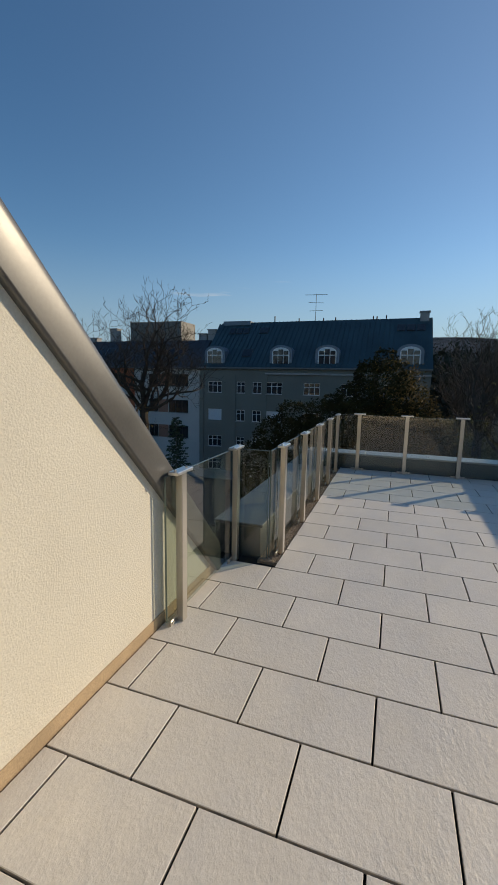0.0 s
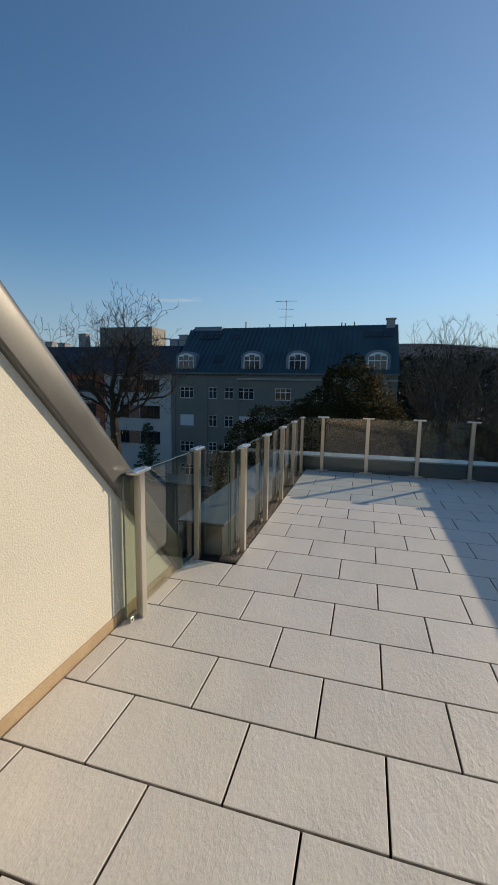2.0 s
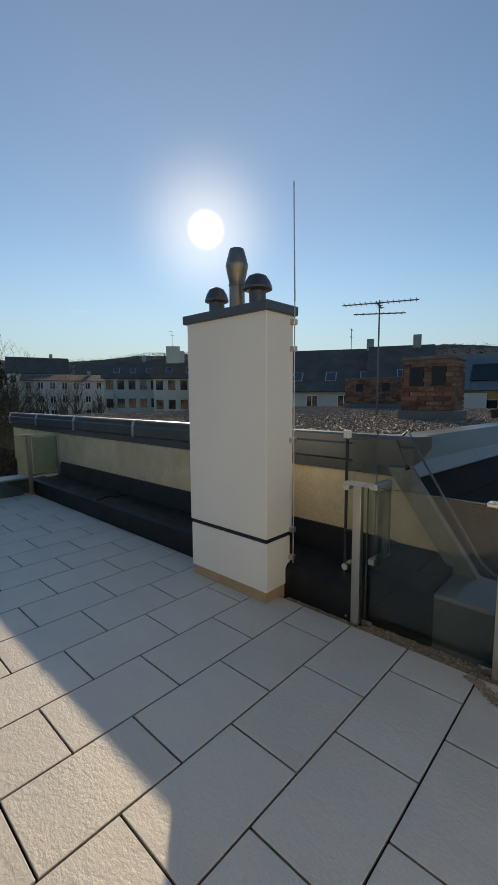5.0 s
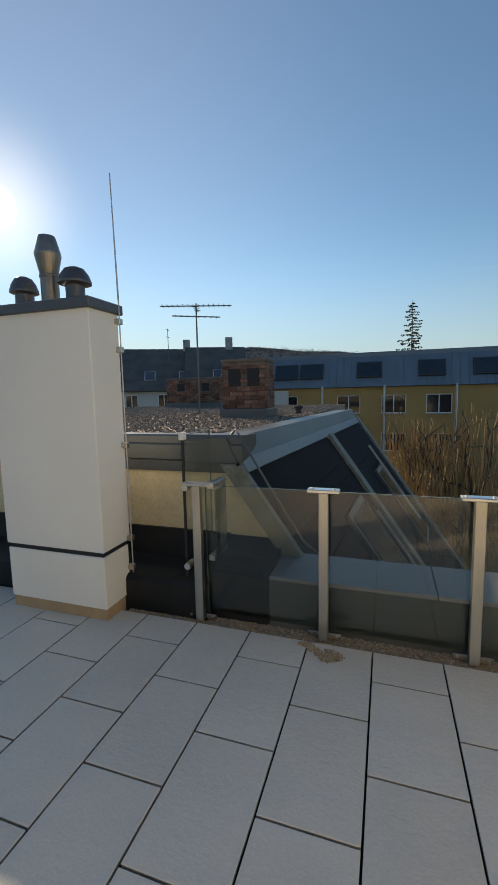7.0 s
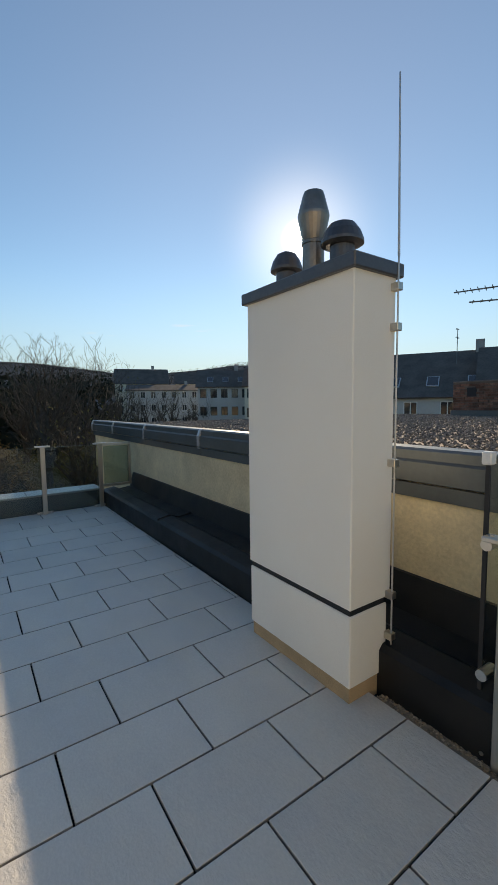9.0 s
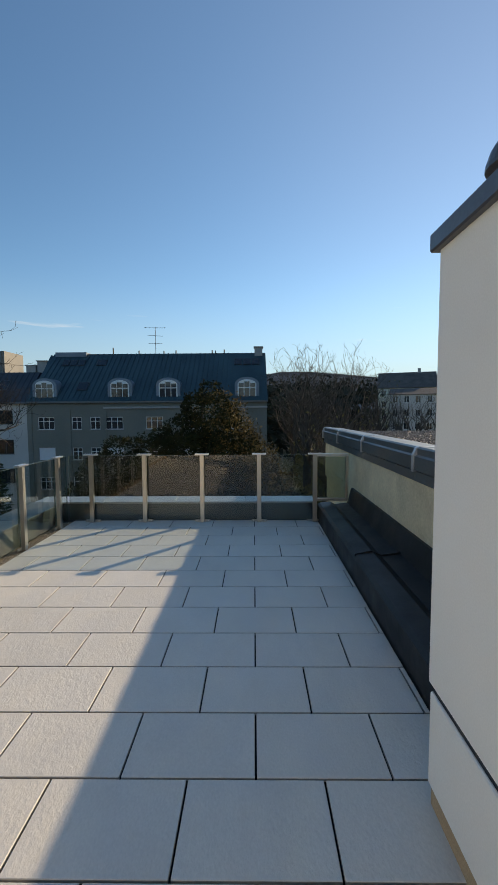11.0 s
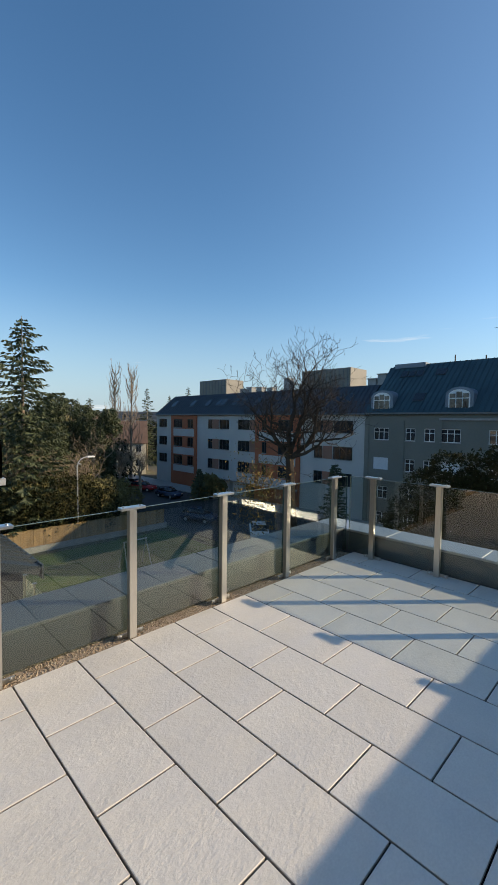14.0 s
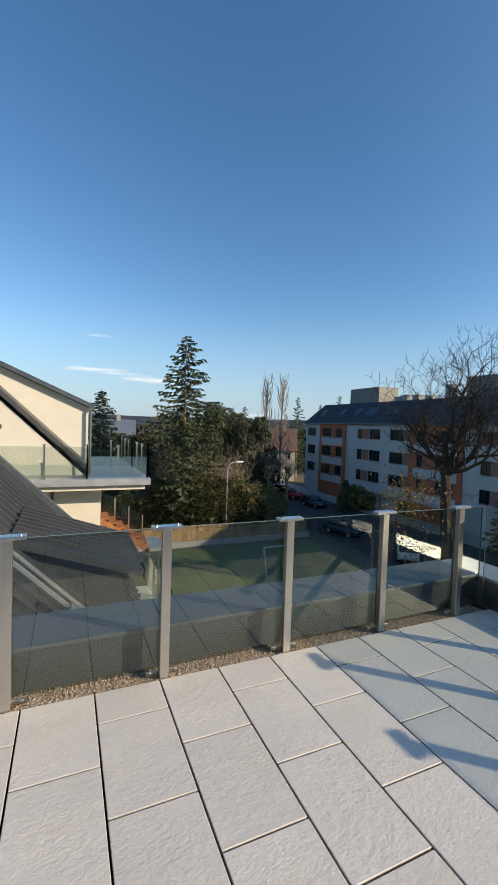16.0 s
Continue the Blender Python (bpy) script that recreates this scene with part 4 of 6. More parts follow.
prism(bm, [(3.4, WZ - 2.3), (3.4, WZ - 2.05), (-6.0, WZ + 7.35), (-6.0, WZ + 7.0)], -3.75, -3.5)
part("verge", bm, ZINC, low, "dark sheet-metal verge")
bm = bmesh.new()
prism(bm, [(1.3, WZ - 0.1), (2.7, WZ - 0.52), (2.7, WZ - 1.5), (1.3, WZ - 0.6)], -1.35, 0.45)
dorm = part("dormer", bm, ROOF_DARK, low, "wide dormer with a shallow seam roof")
seam_roof(dorm, "dormer_roof", ((-1.55, 2.9, WZ - 0.48), (0.62, 2.9, WZ - 0.48), (0.62, 1.15, WZ + 0.12), (-1.55, 1.15, WZ + 0.12)), ROOF_DARK, 0.24, 0.05)
for u in (1.0, 1.3):
    strip_ = bmesh.new()
    prism(strip_, [(3.3, WZ - 2.1), (3.3, WZ - 2.0), (1.2, WZ + 0.1), (1.2, WZ)], u, u + 0.07)
    part("roof_rail", strip_, ZINC_LIGHT, low, "pale metal strip down the roof")
part("dormer_edge", boxes((-1.56, 2.905, WZ - 0.66, 0.63, 2.93, WZ - 0.45)), ZINC, dorm)
part("window", boxes((-1.2, 2.705, WZ - 1.3, 0.3, 2.73, WZ - 0.7)), PANE, dorm)
on_slope(low, "roof_window", Vector((2.2, 2.9, WZ - 1.7)), (-1, 0, 0), (0, -1, 1), 0.9, 1.5, ZINC_LIGHT)

# ---- garden, street ----
tagged(part("lawn", boxes((-33.5, 7.0, GROUND_Z, -2.5, 26.0, GROUND_Z + 0.06)), GRASS), "mown lawn in the court", "lawn", **setting)
tagged(part("lawn_north", boxes((-6.0, 9.0, GROUND_Z, 24.0, 40.0, GROUND_Z + 0.05)), GRASS), "rough garden lawn below the terrace", "lawn", **setting)
tagged(part("road", boxes((-110, 27.5, GROUND_Z, -7.0, 41.0, GROUND_Z + 0.03)), ASPHALT), "asphalt road and parking area", "road", **setting)
tagged(part("kerb", boxes((-110, 41.0, GROUND_Z, -7.0, 41.2, GROUND_Z + 0.15)), KERB), "stone kerb", "kerb", **setting)
tagged(part("pavement", boxes((-110, 41.2, GROUND_Z, -7.0, 45.0, GROUND_Z + 0.14)), KERB), "grey pavement in front of the houses", "pavement", **setting)
fence = thing("board_fence", (-35.0, 17.0, GROUND_Z), "weathered wooden board fence along the lawn", "fence")
board = part("board", boxes((-0.015, -0.12, 0.05, 0.015, 0.12, 1.9), bevel=0.004), FENCE_WOOD, fence, at=(0, -9.0, 0))
for k in range(1, 76):
    again(board, "board", (0.012 * (k % 2), -9.0 + k * 0.25, 0.02 * math.sin(k * 1.7)), fence)
for z in (0.5, 1.5):
    part("rail", boxes((-0.08, -9.1, z, -0.03, 9.9, z + 0.09)), FENCE_WOOD, fence)
wall_low = tagged(part("garden_wall", boxes((-34.8, 7.7, GROUND_Z, -34.6, 27.0, GROUND_Z + 0.5)), KERB), "low concrete wall at the foot of the fence", "wall", **setting)

# swing frame on the lawn
swing = thing("swing_frame", (-26.0, 18.5, GROUND_Z), "thin metal swing frame on the lawn", "swing")
for y in (-1.0, 1.0):
    bm = bmesh.new()
    tube(bm, (-0.7, y, 0.05), (0, y * 0.9, 2.1), 0.04, n=6)
    tube(bm, (0.7, y, 0.05), (0, y * 0.9, 2.1), 0.04, n=6)
    part("leg_pair", bm, ZINC_LIGHT, swing)
bm = bmesh.new()
tube(bm, (0, -1.0, 2.1), (0, 1.0, 2.1), 0.045, n=6)
part("crossbar", bm, ZINC_LIGHT, swing)


lamp = thing("street_lamp", (-35.9, 18.2, GROUND_Z), "pale metal street lamp with a curved arm behind the fence", "street lamp")
bm = bmesh.new()
tube(bm, (0, 0, 0), (0, 0, 6.9), 0.08, 0.05, n=8)
for k in range(4):
    a_, c_ = radians(22.5 * k), radians(22.5 * (k + 1))
    tube(bm, (0, 0.9 - 0.9 * math.cos(a_), 6.9 + 0.8 * math.sin(a_)), (0, 0.9 - 0.9 * math.cos(c_), 6.9 + 0.8 * math.sin(c_)), 0.05, n=8)
part("pole", bm, ZINC_LIGHT, lamp)
part("lamp_head", boxes((-0.14, 0.88, 7.62, 0.14, 1.6, 7.78), bevel=0.04), FRAME_WHITE, lamp)


def car(at, turn, paint, label):
    c = thing("car", at, label, "car", "cars parked by the road")
    c.rotation_euler = (0, 0, turn)
    side = [(-2.05, 0.35), (2.05, 0.35), (2.12, 0.62), (2.0, 0.85), (1.15, 0.98), (-1.95, 1.0), (-2.12, 0.7)]
    bm_ = bmesh.new()
    prism(bm_, side, -0.86, 0.86, axis="y")
    bmesh.ops.bevel(bm_, geom=list(bm_.edges), offset=0.05, segments=2, affect="EDGES")
    body = part("body", bm_, paint, c, smooth=True)
    cab = [(-1.85, 0.98), (1.1, 0.97), (0.4, 1.42), (-0.2, 1.5), (-1.2, 1.48), (-1.7, 1.3)]
    bm_ = bmesh.new()
    prism(bm_, cab, -0.74, 0.74, axis="y")
    bmesh.ops.bevel(bm_, geom=list(bm_.edges), offset=0.06, segments=2, affect="EDGES")
    cabin = part("cabin", bm_, PANE, c, "dark car windows", smooth=True)
    part("car_roof", boxes((-1.3, -0.62, 1.49, 0.1, 0.62, 1.53), bevel=0.015), paint, cabin)
    for x in (-1.3, 1.3):
        for y in (-0.8, 0.8):
            bm_ = bmesh.new()
            tube(bm_, (x, y - 0.1, 0.32), (x, y + 0.1, 0.32), 0.32, n=18)
            tyre = part("wheel", bm_, SEAL, c)
            bm_ = bmesh.new()
            tube(bm_, (x, y - 0.105, 0.32), (x, y + 0.105, 0.32), 0.19, n=14)
            part("rim", bm_, ZINC_LIGHT, tyre)
    for y in (-0.6, 0.6):
        part("headlight", boxes((2.06, y - 0.18, 0.66, 2.12, y + 0.18, 0.78), bevel=0.02), CHROME, c)
    return c


PAINT_WHITE = mat("white_car_paint", (0.75, 0.76, 0.77), 0.25, spot=0.03)
PAINT_RED = mat("red_car_paint", (0.45, 0.03, 0.03), 0.25, spot=0.03)
PAINT_BLUE = mat("dark_blue_car_paint", (0.03, 0.05, 0.09), 0.25, spot=0.05)
PAINT_SILVER = mat("silver_car_paint", (0.45, 0.47, 0.49), 0.3, 0.5, spot=0.03)
RZ = GROUND_Z + 0.03
car((-25.6, 31.5, RZ), 2.4, PAINT_WHITE, "white estate car parked by the road")
car((-34.2, 31.0, RZ), 0.3, PAINT_BLUE, "dark blue car parked by the road")
car((-59.5, 37.6, RZ), 0.2, PAINT_WHITE, "white car parked beside a red one")
car((-56.0, 36.6, RZ), 0.5, PAINT_RED, "red car parked beside a white one")
car((-57.5, 31.5, RZ), 0.1, PAINT_SILVER, "silver car parked near the lawn")
car((-48.5, 36.5, RZ), 0.1, PAINT_BLUE, "dark blue car parked before the long house")
lamp = thing("street_lamp", (-42.0, 20.6, GROUND_Z), "grey street lamp on a thin pole", "street lamp")
bm = bmesh.new()
tube(bm, (0, 0, 0), (0, 0, 6.2), 0.07, 0.04)
tube(bm, (0, 0, 6.2), (0.4, 0, 6.5), 0.04)
part("pole", bm, ZINC_LIGHT, lamp)
part("lamp_head", boxes((0.3, -0.12, 6.45, 0.95, 0.12, 6.57), bevel=0.03), ZINC_LIGHT, lamp)


# ---- trees ----
def limbs(rng, fine, height, spread, splits=4, depth=6, trunk_r=0.25, droop=0.0, first=0.3, up=0.55, straight=0.75, crook=0.26, fork=0.75, leads=()):
    """Tapered limbs of a bare tree, as vertices and faces; also the ends of its twigs."""
    verts, faces, tips, own = [], [], [], []

    def stick(p, q, r0, r1, n):
        r0, r1 = max(r0, fine), max(r1, fine * 0.8)
        turn = (q - p).to_track_quat("Z", "Y").to_matrix()
        base = len(verts)
        for c, r in ((p, r0), (q, r1)):
            for k in range(n):
                verts.append(c + turn @ Vector((r * math.cos(6.2832 * k / n), r * math.sin(6.2832 * k / n), 0)))
        for k in range(n):
            (own if n == 7 else faces).append((base + k, base + (k + 1) % n, base + n + (k + 1) % n, base + n + k))

    def grow(p, way, length, r, level):
        n = 7 if level == 0 else 5 if level < 3 else 3
        steps = 4 if level < 3 else 2
        for s in range(steps):
            bend = Vector((rng.uniform(-1, 1), rng.uniform(-1, 1), rng.uniform(-0.6, 0.9))) * (crook * (1 + 0.3 * level) if level else 0.07)
            way = (way + bend + Vector((0, 0, up * 0.12 - droop * 0.12 * level))).normalized()
            q = p + way * length / steps
            r1 = r * (0.92 if level < 3 else 0.84)
            stick(p, q, r, r1, n)
            p, r = q, r1
            if level and level < depth and s < steps - 1 and rng.random() < 0.75:
                side = Vector((rng.gauss(0, 1), rng.gauss(0, 1), rng.gauss(0.2, 0.7))).normalized()
                grow(p, (way * 0.6 + side * min(0.75, spread * 1.3)).normalized(), length * rng.uniform(0.45, 0.7), r * 0.6, level + 1)
        if level >= depth:
            tips.append(p)
            return
        if level == 0 and leads:
            for x_, y_, z_, long_, thick_ in leads:
                grow(p - way * rng.uniform(0.0, 1.2), Vector((x_, y_, z_)).normalized(), long_, r * thick_, 1)
            return
        for k in range(splits if level == 0 else 2):
            a = 6.2832 * (k + rng.random() * 0.6) / (splits if level == 0 else 2)
            side = Vector((math.cos(a), math.sin(a), rng.uniform(0.0, 0.6))).normalized()
            w = (way * straight + side * spread).normalized()
            grow(p, w, length * (fork if level == 0 else 1.0) * rng.uniform(0.6, 0.82), r * rng.uniform(0.58, 0.72), level + 1)
    grow(Vector((0, 0, 0)), Vector((0, 0, 1)), height * first, trunk_r, 0)
    k = height / max(v.z for v in verts)
    return [v * k for v in verts], own, faces, [t * k for t in tips]


def sprays(rng, centres, size, spread, per, flat=0.35):
    """Many small leaf or needle sprays round the centres."""
    n = len(centres) * per
    c = np.repeat(np.array([tuple(p) for p in centres]), per, axis=0) + rng.normal(0, spread, (n, 3))
    a = rng.normal(0, 1, (n, 3))
    a /= np.linalg.norm(a, axis=1)[:, None]
    d = np.cross(a, rng.normal(0, 1, (n, 3)))
    d /= np.linalg.norm(d, axis=1)[:, None]
    s = size * rng.uniform(0.5, 1.3, (n, 1))
    v = np.stack([c - a * s, c + d * s * flat, c + a * s, c - d * s * flat], axis=1).reshape(-1, 3)
    return v.tolist(), [(4 * i, 4 * i + 1, 4 * i + 2, 4 * i + 3) for i in range(n)]


def bare_tree(at, height, seed, label, spread=0.6, depth=5, trunk_r=0.25, bark=BARK, splits=4, first=0.3, up=0.55, straight=0.75, leaves=None, name="bare_tree", crook=0.26, fork=0.75, fine=0.006, leads=()):
    t = thing(name, at, label, "tree")
    rng = random.Random(seed)
    v, own, f, tips = limbs(rng, fine, height, spread, splits, depth, trunk_r, first=first, up=up, straight=straight, crook=crook, fork=fork, leads=leads)
    raw("trunk", v, own, bark, t)
    raw("crown", v, f, bark, t)
    if leaves:
        lm, share, size, per = leaves
        picked = [p for p in tips if rng.random() < share]
        if picked:
            lv, lf = sprays(np.random.default_rng(seed), picked, size, size * 3, per)
            raw("foliage", lv, lf, lm, t, "sparse dry leaves")
    return t


def poplar(at, height, seed):
    """A leading stem to the top with many steep side branches and twigs."""
    t = thing("poplar_tree", at, "slender bare poplar with upright twigs", "tree")
    rng = random.Random(seed)
    bm_ = bmesh.new()
    tube(bm_, (0, 0, 0), (0.2, 0.1, height), height * 0.014, 0.02, n=8)
    part("trunk", bm_, BARK_PALE, t)
    bm_ = bmesh.new()
    for i in range(95):
        u = rng.uniform(0.16, 0.93)
        a = i * 2.4 + rng.uniform(-0.4, 0.4)
        d = Vector((math.cos(a), math.sin(a), 0))
        length = height * (0.09 + 0.15 * (1 - u)) * rng.uniform(0.6, 1.15)
        p = Vector((0.2 * u, 0.1 * u, height * u))
        q = p + d * length * rng.uniform(0.22, 0.42) + Vector((0, 0, length * 0.42))
        e = q + d * length * rng.uniform(0.02, 0.16) + Vector((rng.uniform(-0.15, 0.15), rng.uniform(-0.15, 0.15), length * 0.6))
        tube(bm_, p, q, 0.055, 0.04, n=4)
        tube(bm_, q, e, 0.04, 0.012, n=4)
        for k in range(5):
            w = rng.random()
            m_ = p.lerp(q, w) if k < 2 else q.lerp(e, w)
            tip = m_ + Vector((rng.gauss(0, 0.24), rng.gauss(0, 0.24), rng.uniform(0.5, 1.2)))
            tube(bm_, m_, tip, 0.022, 0.008, n=3)
    part("crown", bm_, BARK_PALE, t)
    return t


def spruce(at, height, seed, label, width=0.2, dense=1.0, power=0.65):
    t = thing("spruce_tree", at, label, "tree")
    rng = random.Random(seed)
    bm_ = bmesh.new()
    tube(bm_, (0, 0, 0), (0, 0, height), height * 0.014, 0.02, n=8)
    part("trunk", bm_, BARK_PALE, t)
    nv, nf = [], []
    boughs = int(150 * dense)
    for i in range(boughs):
        u = (i + rng.random()) / boughs
        z = height * (0.10 + 0.89 * u)
        reach = (height * width * (1 - u) ** power + 0.2) * rng.uniform(0.5, 1.15) * (0.75 if rng.random() < 0.2 else 1.0)
        a = i * 2.4 + rng.uniform(-0.5, 0.5)
        d = Vector((math.cos(a), math.sin(a), 0))
        e = Vector((-d.y, d.x, 0))
        sag = rng.uniform(0.25, 0.5) * (1 - 0.6 * u)
        n = max(4, int(reach * 4.5))
        for j in range(n):
            s = (j + 0.6) / n
            p = Vector((0, 0, z)) + d * reach * s + Vector((0, 0, reach * (-sag * s + 0.75 * sag * s * s)))
            fan = 0.22 + 0.5 * (1 - abs(s - 0.55)) * min(1.0, reach * 0.4)
            for k in range(4):
                side = rng.uniform(-1, 1)
                tip = p + d * fan * rng.uniform(0.1, 0.9) + e * side * fan + Vector((0, 0, -rng.uniform(0.05, 0.75) * fan))
                w = (tip - p).cross(Vector((rng.gauss(0, 1), rng.gauss(0, 1), rng.gauss(0, 1)))).normalized() * rng.uniform(0.05, 0.11)
                m_ = p.lerp(tip, 0.45)
                b0 = len(nv)
                nv.extend((p, m_ + w, tip, m_ - w))
                nf.append((b0, b0 + 1, b0 + 2, b0 + 3))
    raw("crown", nv, nf, NEEDLES, t)
    return t


def bushy(name, at, blobs, size, count, leaf, seed, label, trunk=0.2, category="tree"):
    """A dense crown of leaf sprays over uneven clumps; blobs are (x, y, z, radius)."""
    t = thing(name, at, label, category)
    rng = np.random.default_rng(seed)
    total = sum(b_[3] ** 2 for b_ in blobs)
    centres = []
    for x, y, z, r in blobs:
        n = int(count * r * r / total)
        d = rng.normal(0, 1, (n, 3))
        d /= np.linalg.norm(d, axis=1)[:, None]
        lump = 1 + 0.16 * np.sin(d[:, 0] * 5 + x) * np.cos(d[:, 1] * 6 + z) + 0.1 * np.sin(d[:, 2] * 11)
        d *= (r * lump * rng.uniform(0.72, 1.06, n) ** 0.7)[:, None]
        centres += (d + (x, y, z)).tolist()
    v, f = sprays(rng, centres, size, size * 0.4, 2, 0.42)
    raw("crown", v, f, leaf, t)
    bm_ = bmesh.new()
    tube(bm_, (0, 0, 0), (0, 0, max(b_[2] for b_ in blobs)), trunk, trunk * 0.3, n=7)
    part("trunk", bm_, BARK, t)
    return t


# the big bare tree before the street, with dry leaves low on one side
big = bare_tree((-17.0, 26.2, GROUND_Z), 18.4, 12, "tall bare tree with crooked limbs before the apartment houses", spread=0.62, depth=6, trunk_r=0.42, first=0.5, up=0.3, crook=0.3, fine=0.012, bark=BARK_BACKLIT,
                leads=((0.15, 0.1, 1.0, 3.2, 0.72), (-0.5, -0.35, 1.0, 3.0, 0.6), (0.75, 0.45, 0.85, 3.6, 0.66), (0.85, 0.5, 0.2, 2.5, 0.45), (-0.1, 0.5, 1.0, 3.0, 0.55), (0.4, -0.5, 1.0, 2.9, 0.5)))
lr = random.Random(5)
lv, lf = sprays(np.random.default_rng(8), [(lr.gauss(-2.0, 1.0), lr.gauss(-1.6, 0.9), lr.gauss(6.2, 1.5)) for _ in range(300)], 0.12, 0.35, 6)
raw("foliage", lv, lf, DRY_LEAVES, big, "yellow-brown dry leaves")
# yew before the grey house
yew = bushy("yew_tree", (-1.2, 25.5, GROUND_Z), [(0.3, 0, 10.6, 1.7), (-0.9, 0, 9.4, 1.6), (1.3, 0.2, 9.2, 1.7), (-1.9, 0, 7.9, 2.1), (2.0, 0, 7.6, 2.0), (-3.4, 0, 6.7, 1.9), (3.0, 0, 6.0, 2.0), (-4.9, 0.3, 5.7, 1.6), (0.1, -0.6, 7.6, 2.6), (0.2, -0.8, 5.4, 3.2), (-2.8, -0.5, 4.2, 3.1), (3.2, 0, 4.0, 2.5), (0, 0, 2.4, 3.4), (0.5, 0, 12.2, 0.75), (-0.5, 0, 11.4, 0.7), (1.5, 0, 10.9, 0.7), (-2.4, 0, 9.6, 0.7), (2.6, 0, 9.2, 0.75), (-4.0, 0, 8.2, 0.7), (-5.8, 0, 6.8, 0.7), (3.9, 0, 7.4, 0.7), (-4.6, 0, 8.3, 1.5), (-5.8, 0.2, 7.2, 1.6), (-6.7, 0, 5.4, 1.7), (-6.4, 0, 3.4, 2.2)],
      0.095, 62000, YEW_LEAVES, 3, "dense dark yew tree with an uneven crown")
yr = random.Random(15)
# golden sprays on the sunward side only, sunlight put into their colour
gold = []
for cx, cz, cr, n in ((1.6, 9.3, 1.6, 420), (3.0, 6.4, 2.0, 560), (3.4, 4.2, 2.4, 460), (0.9, 10.8, 1.4, 260), (2.4, 7.6, 1.9, 420)):
    for _ in range(n):
        d = Vector((yr.gauss(0.4, 1), yr.gauss(-0.2, 1), yr.gauss(0.3, 1))).normalized() * cr * yr.uniform(0.92, 1.14)
        gold.append((cx + d.x, d.y, cz + d.z))
lv, lf = sprays(np.random.default_rng(16), gold, 0.10, 0.2, 4)
raw("foliage", lv, lf, GOLD_SUNLIT, yew, "golden sprays coloured for the sunlit side of the crown")

bushy("shrub", (3.4, 24.0, GROUND_Z), [(0, 0, 5.2, 1.6), (0.8, 0.4, 3.6, 2.0), (-0.6, 0, 2.4, 2.2)], 0.16, 3500, YEW_LEAVES, 9, "dark evergreen shrub beside the yew", category="shrub")
# bare trees to the north-east
NE = [(-8.7, 36, 0.155, 21), (-5.5, 48, 0.10, 22), (-11.5, 44, 0.10, 23), (-14.5, 40, 0.075, 24), (-17.0, 52, 0.07, 25), (-20.5, 60, 0.055, 26), (-24.0, 66, 0.05, 27), (-8.0, 60, 0.09, 28), (-27.0, 72, 0.035, 29), (-12.5, 28, 0.02, 30), (-16.0, 33, 0.0, 31)]
for az, d, slope, seed in NE:
    x, y = 1.0 + d * math.sin(radians(-az)), 1.0 + d * math.cos(radians(az))
    bare_tree((x, y, GROUND_Z), 1.6 + slope * d - GROUND_Z, seed, "bare garden tree with fine upright twigs", spread=0.42, depth=6 if seed == 21 else 5, trunk_r=0.3, bark=BARK, splits=5 if seed == 21 else 4, first=0.26, up=0.75,
              leaves=(SHRUB_LEAVES, 0.25, 0.14, 2) if seed in (25, 27, 30, 31) else None)
for i, (az, d, r) in enumerate(((-6.5, 40, 3.0), (-10, 33, 2.4), (-13, 46, 3.2), (-18, 44, 2.6), (-22, 50, 2.8), (-26, 58, 2.8), (-31, 62, 2.6), (-9, 52, 3.4))):
    x, y = 1.0 + d * math.sin(radians(-az)), 1.0 + d * math.cos(radians(az))
    bushy("shrub", (x, y, GROUND_Z), [(0, 0, r * 1.2, r), (r * 0.9, 0, r * 0.9, r * 0.8), (-r * 0.8, 0.5, r * 0.8, r * 0.75)], 0.14, 3500, SHRUB_LEAVES, 40 + i, "olive-brown shrub among the bare garden trees", category="shrub")
# spruce, conifers and poplars to the west
spruce((-39.0, 14.6, GROUND_Z), 20.3, 51, "tall dark spruce with drooping branches", width=0.225, dense=1.45, power=0.48)
spruce((-47.0, 7.2, GROUND_Z), 14.8, 52, "small dark spruce behind the house wing", width=0.3, dense=1.5)
for az, d, slope, seed in ((59.5, 95, 0.077, 53), (54.0, 105, 0.082, 54), (56.5, 110, 0.06, 55), (70.0, 80, 0.06, 56), (66.8, 85, 0.05, 57), (68.5, 78, 0.035, 58), (64.0, 90, 0.03, 59), (72.0, 70, 0.045, 60)):
    spruce((1.9 - d * math.sin(radians(az)), 3.4 + d * math.cos(radians(az)), GROUND_Z), 1.65 + slope * d - GROUND_Z, seed, "dark conifer beyond the gardens", width=0.22 if seed > 55 else 0.16, dense=0.8)
for az, slope, seed in ((63.8, 0.128, 61), (61.7, 0.122, 62)):
    d = 72
    poplar((1.9 - d * math.sin(radians(az)), 3.4 + d * math.cos(radians(az)), GROUND_Z), 1.65 + slope * d - GROUND_Z, seed)
for az, d, h, seed in ((65.5, 58, 10.5, 63), (63.2, 60, 9.0, 64), (60.5, 62, 8.0, 65), (73.5, 47, 9.0, 66), (71.0, 46, 8.0, 67), (77.5, 46, 9.5, 68), (69.0, 47, 8.2, 69), (75.5, 44, 9.5, 70), (67.0, 50, 7.5, 74)):
    bare_tree((1.9 - d * math.sin(radians(az)), 3.4 + d * math.cos(radians(az)), GROUND_Z), h, seed, "bare garden tree with pale twigs", spread=0.5, depth=5, trunk_r=0.14, bark=BARK_PALE, splits=4, first=0.2, up=0.7,
              leaves=(SHRUB_LEAVES, 0.35, 0.13, 2) if seed > 65 else None)
